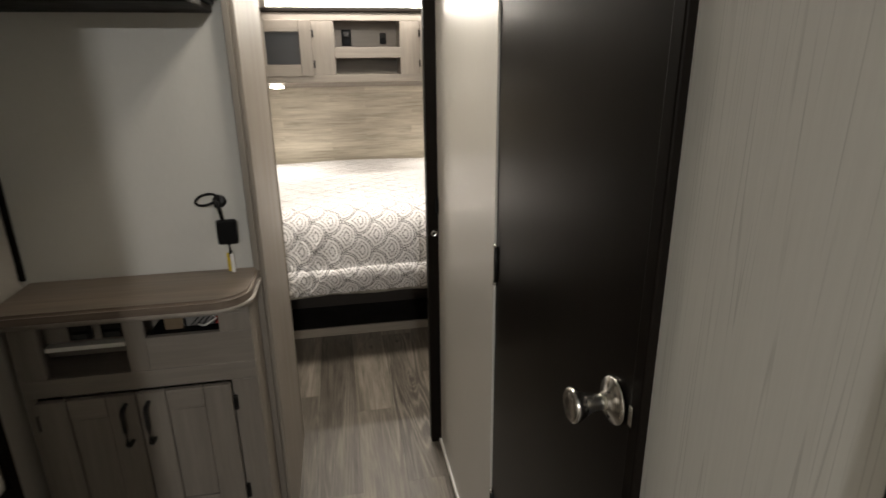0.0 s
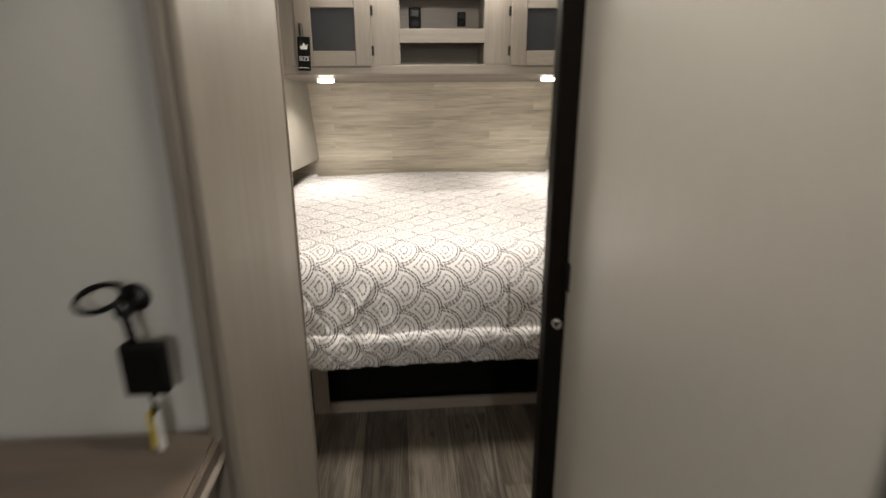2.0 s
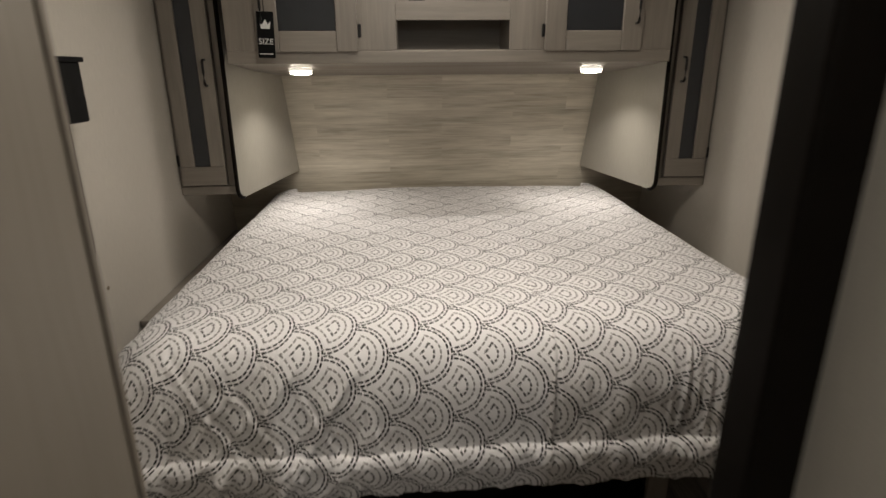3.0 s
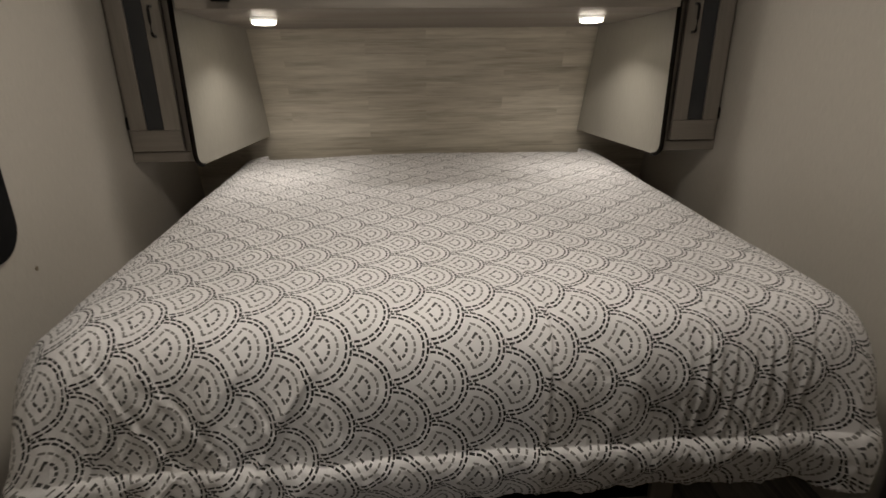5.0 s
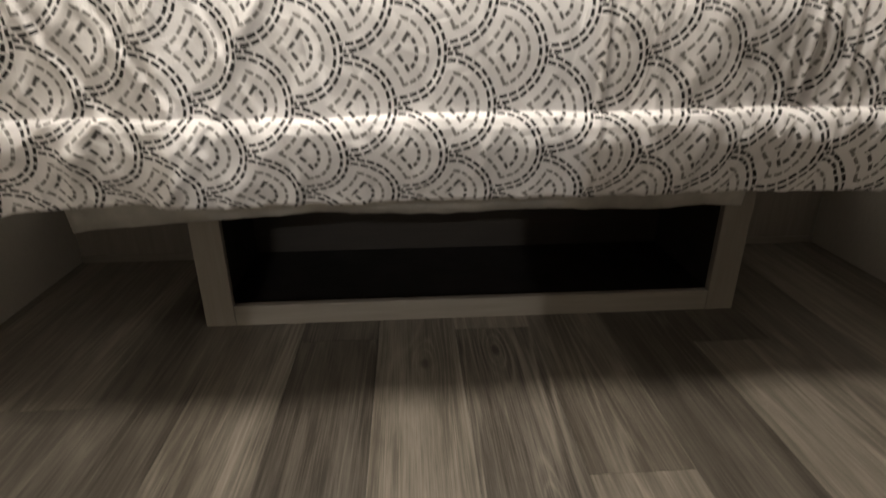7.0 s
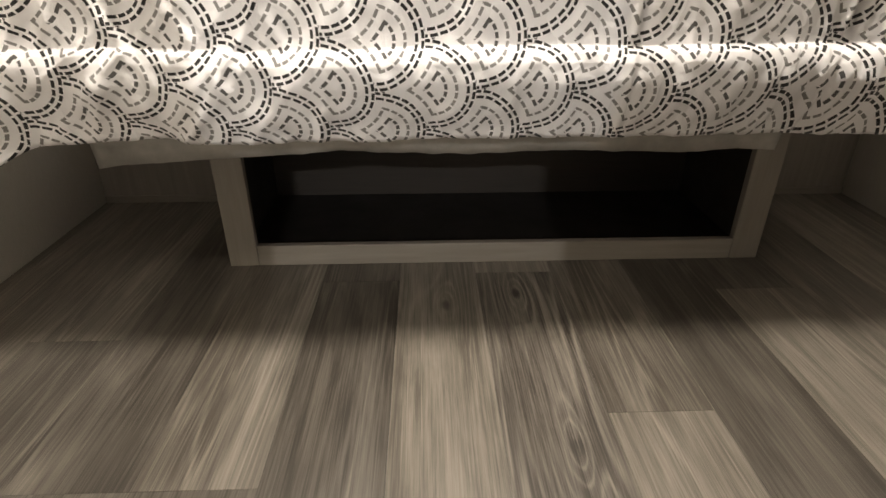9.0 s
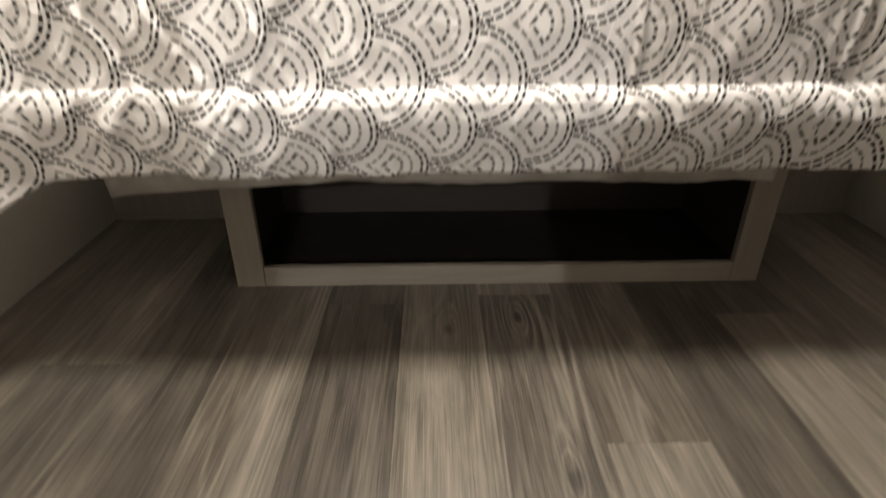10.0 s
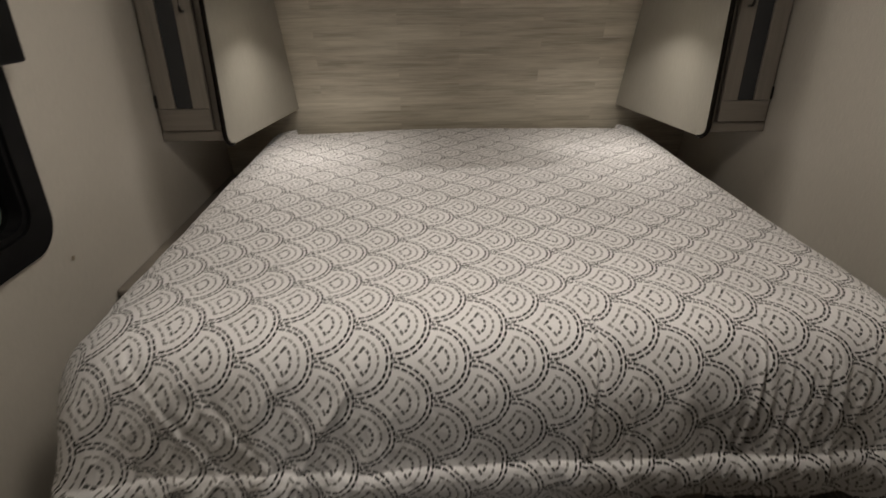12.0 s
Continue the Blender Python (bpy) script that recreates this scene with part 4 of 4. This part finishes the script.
for sx in (-1, 1):
    a, b = sorted((sx * 0.688 if sx < 0 else 0.680, sx * 0.340 if sx < 0 else 0.327))
    d = framed_door(oc, "door", a, b, 1.433, 1.757, CY - 0.001, 0.074, 0.068, M["tinted"])
    hinge_x = b + 0.006 if sx < 0 else a - 0.006
    barrel_hinge(d, hinge_x, CY - 0.002, 1.502)
    barrel_hinge(d, hinge_x, CY - 0.002, 1.678)
    pull_handle(d, (a + 0.026) if sx < 0 else (b - 0.026), CY - 0.019, 1.525, 1.620)
pbox("crown", oc, (-CX, CY - 0.014, CZ1 + 0.001), (CX, CY + 0.03, CZ1 + 0.022), M["dark_trim"], 0.005, "dark crown strip")

structure("wall_soffit", [((-CX, CY + 0.02, CZ1 + 0.024), (CX, 1.30, CEIL))], M["wall"], "beige soffit above the overhead cabinet")
strip = thing("light_bar", (0, CY, 1.85), "lit linear light bar above the overhead cabinet", "light")
pbox("channel", strip, (-0.60, CY - 0.002, 1.826), (0.60, CY + 0.019, 1.882), M["white"], 0.004)
for z in (1.838, 1.866):
    pbox("lens", strip, (-0.585, CY - 0.014, z - 0.009), (0.585, CY - 0.003, z + 0.009), M["strip"], 0.004, "glowing diffuser")


def outlet(place, w, h, label):
    x, y, z = place
    o = thing("power_outlet", place, label, "outlet")
    pbox("plate", o, (x - w / 2, y - 0.010, z - h / 2), (x + w / 2, y, z + h / 2), M["black"], 0.003)
    pbox("socket", o, (x - w * 0.32, y - 0.016, z + h * 0.06), (x + w * 0.32, y - 0.0105, z + h * 0.38), M["black_metal"], 0.002)
    pbox("socket", o, (x - w * 0.32, y - 0.016, z - h * 0.40), (x + w * 0.32, y - 0.0105, z - h * 0.1), M["tinted"], 0.002)
    return o


outlet((-0.125, 0.9305, 1.665), 0.062, 0.100, "black power outlet in the upper cubby")
outlet((0.112, 0.9305, 1.660), 0.042, 0.068, "small black outlet in the upper cubby")

# round lights under the cabinet
for sx in (-1, 1):
    p = (sx * 0.597, 0.99, 1.3752)
    tilt = Matrix.Translation(p) @ pose(0, 0, 0, -4.2, 0, 0)
    pk = thing("puck_light", p, "lit round white puck light under the overhead cabinet", "light", "puck lights over the bed")
    part("housing", lathe([(0.0, 0), (0.045, 0), (0.047, -0.002), (0.047, -0.007), (0.042, -0.010), (0.0, -0.0112)], tilt), M["ring"], pk, "bright white ring", True)
    part("lens", lathe([(0.0, -0.0125), (0.040, -0.0125), (0.043, -0.0145), (0.042, -0.017), (0.036, -0.0195), (0.024, -0.0212), (0.0, -0.0217)], tilt), M["lens"], pk, "glowing lens", True)

# card hanging from the cabinet door
tag = thing("hang_tag", (-0.652, CY - 0.03, 1.49), "black hang tag with white crown on the cabinet door", "tag")
MT = Matrix.Translation((-0.652, CY - 0.0325, 1.488)) @ pose(0, 0, 0, 90, 0, 0) @ pose(0, 0, 0, 0, 0, -2)
part("card", outline_solid(rounded_rect(-0.029, -0.075, 0.029, 0.075, 0.004, 3), 0.0015, MT), M["black"], tag)
crown = [(-0.015, 0.020), (0.015, 0.020), (0.018, 0.044), (0.009, 0.034), (0.0, 0.050), (-0.009, 0.034), (-0.018, 0.044)]
part("crown_mark", outline_solid(crown, 0.0008, MT @ Matrix.Translation((0, 0, 0.0016))), M["bevel_white"], tag, "white crown shape")
part("bar", outline_solid([(-0.024, -0.063), (0.022, -0.063), (0.022, -0.060), (-0.024, -0.060)], 0.0008, MT @ Matrix.Translation((0, 0, 0.0016))), M["bevel_white"], tag, "white line of small print")
part("string", tube([(-0.652, CY - 0.033, 1.562), (-0.6515, CY - 0.036, 1.60), (-0.655, CY - 0.046, 1.622), (-0.660, CY - 0.038, 1.616)], 0.0016, 6), M["black"], tag, "black cord", True)
fc = bpy.data.curves.new("word", "FONT")
fc.body, fc.size, fc.align_x, fc.extrude = "SIZE", 0.027, "CENTER", 0.0004
tmp = new("word_tmp", fc)
me = bpy.data.meshes.new_from_object(tmp.evaluated_get(bpy.context.evaluated_depsgraph_get()))
bpy.data.objects.remove(tmp)
me.transform(MT @ Matrix.Translation((0, -0.030, 0.0022)))
me.materials.append(M["bevel_white"])
word = new("lettering", me)
word.parent = tag
word.matrix_parent_inverse = Matrix.Translation(-tag.location)
word["label"] = "white word SIZE"

# ceiling lamps
for lx, ly, wide in ((-0.06, -0.39, 1.7), (-0.17, -1.62, 1.0), (-0.2, -4.3, 1.0)):
    p = (lx, ly, CEIL)
    cl = thing("ceiling_light", p, "lit round white ceiling light", "light", "ceiling lights")
    part("housing", lathe([(0.0, 0), (0.095 * wide, 0), (0.098 * wide, -0.006), (0.092 * wide, -0.020), (0.0, -0.0205)], Matrix.Translation(p)), M["white"], cl, "white ring", True)
    part("lens", lathe([(0.0, -0.0207), (0.084 * wide, -0.0207), (0.080 * wide, -0.030), (0.05 * wide, -0.036), (0.0, -0.038)], Matrix.Translation(p)), M["lens"], cl, "glowing lens", True)

# ---- dresser in the corridor ----
dr = thing("dresser", (-0.79, -1.5, 0), "taupe dresser cabinet with open cubbies and two framed doors", "dresser")
DY = -1.610
DX0, DX1, DZ = -ENTRY_X + 0.022, -0.482, 0.918
pbox("side_panel", dr, (DX1 - 0.014, DY + 0.020, 0.0), (DX1, BACK_Y - 0.014, DZ), M["board"], 0.002)
pbox("side_panel", dr, (DX0, DY + 0.020, 0.0), (DX0 + 0.014, BACK_Y - 0.014, DZ), M["cab"], 0.002)
for z0, z1, nm in ((0.888, DZ, "top_rail"), (0.697, 0.748, "mid_rail"), (0.0, 0.292, "bottom_rail")):
    pbox(nm, dr, (DX0, DY, z0), (DX1, DY + 0.019, z1), M["cab_x"], 0.002)
for a, b in ((DX0, -0.978), (-0.786, -0.738)):
    pbox("face_stile", dr, (a, DY + 0.0005, 0.748), (b, DY + 0.019, 0.888), M["cab"], 0.002)
pbox("face_panel", dr, (-0.738, DY + 0.0005, 0.748), (DX1, DY + 0.019, 0.838), M["cab_x"], 0.002)
pbox("face_stile", dr, (-0.560, DY + 0.0005, 0.838), (DX1, DY + 0.019, 0.888), M["cab"], 0.002)
pbox("face_stile", dr, (-0.548, DY + 0.0005, 0.292), (DX1, DY + 0.019, 0.697), M["cab"], 0.002)
pbox("face_stile", dr, (DX0, DY + 0.0005, 0.292), (-1.010, DY + 0.019, 0.697), M["cab"], 0.002)
pbox("cubby_floor", dr, (DX0 + 0.015, DY + 0.02, 0.735), (DX1 - 0.015, BACK_Y - 0.016, 0.747), M["cab_x"], 0.001)
pbox("cubby_back", dr, (DX0 + 0.015, BACK_Y - 0.034, 0.748), (DX1 - 0.015, BACK_Y - 0.016, 0.91), M["cab_x"], 0.001)
pbox("shelf", dr, (-0.978, DY + 0.020, 0.812), (-0.790, DY + 0.10, 0.824), M["white"], 0.002, "pale shelf edge")
pbox("socket_panel", dr, (-0.978, DY + 0.045, 0.825), (-0.770, DY + 0.055, 0.888), M["cab_x"], 0.001)
pbox("divider", dr, (-0.768, DY + 0.02, 0.748), (-0.756, BACK_Y - 0.036, 0.91), M["cab"], 0.001)
pbox("toe_panel", dr, (-1.02, DY + 0.006, 0.0), (-0.545, DY + 0.018, 0.29), M["cab_x"], 0.001)
for x0, x1, hx, hinge_x in ((-1.010, -0.782, -0.806, -1.014), (-0.778, -0.549, -0.752, -0.543)):
    d = framed_door(dr, "door", x0, x1, 0.296, 0.694, DY - 0.001, 0.068, 0.058, M["cab"])
    pull_handle(d, hx, DY - 0.019, 0.560, 0.668, stand=0.032, r=0.006)
    for hz in (0.345, 0.632):
        barrel_hinge(d, hinge_x, DY - 0.002, hz)
r = 0.085
pts = [(-ENTRY_X + 0.017, BACK_Y - 0.003), (-ENTRY_X + 0.017, -1.685)]
pts += [(-0.468 - r + r * math.sin(radians(q)), -1.685 + r - r * math.cos(radians(q))) for q in range(0, 91, 9)]
pts += [(-0.468, BACK_Y - 0.022), (-0.4665, BACK_Y - 0.021), (-0.4665, BACK_Y - 0.003)]
slab = outline_solid(pts, 0.034, Matrix.Translation((0, 0, 0.921)))
bmesh.ops.bevel(slab, geom=[e for e in slab.edges if abs(e.verts[0].co.z - e.verts[1].co.z) < 1e-5], offset=0.007, segments=3, affect="EDGES")
counter = part("countertop", slab, M["top"], dr, "brown wood-look top with a rounded corner")
band = [Vector((x, y - 0.002 if q else y, 0.925)) for q, (x, y) in enumerate(pts[1:-2])]
part("edge_band", tube(band, 0.006, 8), M["cab"], counter, "lighter rounded edge band", True)
outlet((-0.897, DY + 0.0445, 0.857), 0.054, 0.048, "black outlet inside the dresser cubby")
outlet((-0.822, DY + 0.0445, 0.857), 0.054, 0.048, "black outlet inside the dresser cubby")
cable = tagged(mesh_ob("cable", tube([(-0.618, DY + 0.04, 0.846), (-0.600, DY + 0.03, 0.846), (-0.572, DY + 0.035, 0.862), (-0.585, DY + 0.045, 0.876), (-0.615, DY + 0.045, 0.872)], 0.0025, 8), M["white"], True),
               "white coiled cable lying in the dresser slot", "cable")
bk = thing("booklet", (-0.69, DY + 0.05, 0.8385), "tan owner's booklet standing in the dresser slot", "booklet")
pbox("cover", bk, (-0.700, DY + 0.040, 0.8382), (-0.655, DY + 0.046, 0.872), M["tan"], 0.001)
pbox("pages", bk, (-0.699, DY + 0.0465, 0.8385), (-0.656, DY + 0.056, 0.871), M["bevel_white"], 0.001, "white pages")
pk = thing("cable_packet", (-0.60, DY + 0.05, 0.8385), "clear packet of dark cables in the dresser slot", "packet")
pbox("pouch", pk, (-0.652, DY + 0.050, 0.8382), (-0.570, DY + 0.062, 0.868), M["pouch_film"], 0.004, "clear pouch")
for k in range(5):
    xk = -0.638 + 0.014 * k
    part("wire", tube([(xk, DY + 0.047, 0.842), (xk + 0.010, DY + 0.045, 0.853), (xk + 0.020, DY + 0.047, 0.864)], 0.0017, 6), M["black"], pk, "black wire", True)
pbox("label", pk, (-0.577, DY + 0.0465, 0.842), (-0.568, DY + 0.0495, 0.862), M["red"], 0.0006, "red label")
pbox("slot_floor", dr, (-0.736, DY + 0.02, 0.830), (-0.56, DY + 0.16, 0.8375), M["black"], 0.001, "dark slot floor")
pbox("slot_back", dr, (-0.736, DY + 0.161, 0.830), (-0.56, DY + 0.166, 0.91), M["black"], 0.001, "dark slot back")

# upper cabinet over the dresser, only its underside edge shows
uc = thing("wall_cabinet", (-0.8, -1.5, 1.64), "dark-brown wall cabinet over the dresser", "cabinet")
pbox("body", uc, (-ENTRY_X + 0.002, -1.70, 1.624), (-0.50, BACK_Y - 0.002, CEIL - 0.002), M["dark_door"], 0.004)
pbox("bottom_trim", uc, (-ENTRY_X + 0.002, -1.708, 1.606), (-0.505, BACK_Y - 0.002, 1.623), M["dark_trim"], 0.004)
pbox("end_bracket", uc, (-0.498, -1.60, 1.640), (-0.484, BACK_Y - 0.016, CEIL - 0.002), M["cab"], 0.004, "pale end bracket")

# hook with a hanging remote and tags
hk = thing("wall_hook", (-0.5523, BACK_Y, 1.1534), "black wall hook screwed above the dresser", "hook")
part("plate", lathe([(0.0, 0), (0.017, 0), (0.018, 0.002), (0.014, 0.005), (0.0, 0.006)], Matrix.Translation((-0.5494, BACK_Y, 1.1438)) @ pose(0, 0, 0, 90, 0, 0)), M["black_metal"], hk, "", True)
part("prong", tube([(-0.5494, BACK_Y - 0.004, 1.1419), (-0.5494, BACK_Y - 0.030, 1.1323), (-0.5503, BACK_Y - 0.045, 1.139), (-0.5513, BACK_Y - 0.048, 1.1553)], 0.0045), M["black_metal"], hk, "", True)
loop = [(-0.575 + 0.027 * math.cos(radians(q)), BACK_Y - 0.034 + 0.012 * math.sin(radians(q)), 1.156 + 0.012 * math.sin(radians(q)) + 0.004 * math.cos(radians(q))) for q in range(0, 361, 24)]
remote = thing("key_fob", (-0.5378, BACK_Y - 0.03, 1.067), "black boxy key fob with yellow and white tags", "key fob")
part("strap_loop", tube(loop, 0.0035, 8), M["black"], remote, "black strap loop", True)
part("strap", tube([(-0.5503, BACK_Y - 0.046, 1.1534), (-0.5436, BACK_Y - 0.044, 1.1294), (-0.5398, BACK_Y - 0.045, 1.1035)], 0.005, 8), M["black"], remote, "black strap", True)
pbox("body", remote, (-0.5570, BACK_Y - 0.054, 1.0370), (-0.5060, BACK_Y - 0.036, 1.1030), M["black"], 0.005)
part("cord", tube([(-0.5310, BACK_Y - 0.045, 1.0370), (-0.5300, BACK_Y - 0.045, 1.0160), (-0.5318, BACK_Y - 0.045, 1.0000)], 0.004, 8), M["black"], remote, "black cord", True)
pbox("tag", remote, (-0.5405, BACK_Y - 0.047, 0.9605), (-0.5322, BACK_Y - 0.044, 1.0120), M["yellow"], 0.001, "yellow tag")
pbox("tag", remote, (-0.5318, BACK_Y - 0.049, 0.9575), (-0.5230, BACK_Y - 0.046, 1.0100), M["bevel_white"], 0.001, "white tag")

# small screw hole scar on the side wall below the window
scar = part("screw_scar", lathe([(0.0, 0), (0.006, 0), (0.0065, 0.0015), (0.0, 0.0025)], Matrix.Translation((-WALL_X + 0.0005, 0.242, 0.745)) @ pose(0, 0, 0, 0, 90, 0)), M["under"], bpy.data.objects["wall_left"], "small brown screw plug")

# ---- floor planks ----
PW = 0.1705
EDGE0 = -0.0525
rng = random.Random(4)
shared = {}


def plank(x0, x1, y0, y1, key):
    w, l = round(x1 - x0, 4), round(y1 - y0, 4)
    if (w, l, key) not in shared:
        bm = box_bm((-w / 2 + 0.0002, -l / 2 + 0.0003, -0.004), (w / 2 - 0.0002, l / 2 - 0.0003, 0.0), 0.0)
        me = bpy.data.meshes.new("plank")
        bm.to_mesh(me)
        bm.free()
        me.materials.append(M[key])
        shared[(w, l, key)] = me
    ob = new("plank", shared[(w, l, key)])
    ob.parent = floor_ob
    ob.location = ((x0 + x1) / 2, (y0 + y1) / 2, 0)


TONES = {-5: "mdm", -4: "ddm", -3: "mdd", -2: "dmd", -1: "kmd", 0: "lam", 1: "mlm", 2: "ddm", 3: "dlm", 4: "mml", 5: "ldm"}
JOINT = {-5: -0.28, -4: -0.62, -3: -0.62, -2: -1.30, -1: -0.785, 0: -0.05, 1: -0.495, 2: 0.12, 3: -0.137, 4: -0.7, 5: -0.3}
FULL = {"d": "pl_dark", "m": "pl_mid", "l": "pl_light", "k": "pl_knot", "a": "pl_arch"}
for c in range(-7, 7):
    x0, x1 = max(EDGE0 + c * PW, -WALL_X), min(EDGE0 + (c + 1) * PW, WALL_X)
    if x1 - x0 < 0.01:
        continue
    tones, j = TONES.get(c, "mdl"), JOINT.get(c, rng.uniform(-0.9, 0.1))
    y, k = j, 0
    plank(x0, x1, j, min(j + 1.22, 1.46), FULL[tones[0]])
    if j + 1.22 < 1.45:
        plank(x0, x1, j + 1.22, 1.46, FULL[tones[2]])
    while y > END_Y:
        k += 1
        ny = max(y - 1.22, END_Y)
        plank(x0, x1, ny, y, FULL[tones[k % 3]])
        y = ny
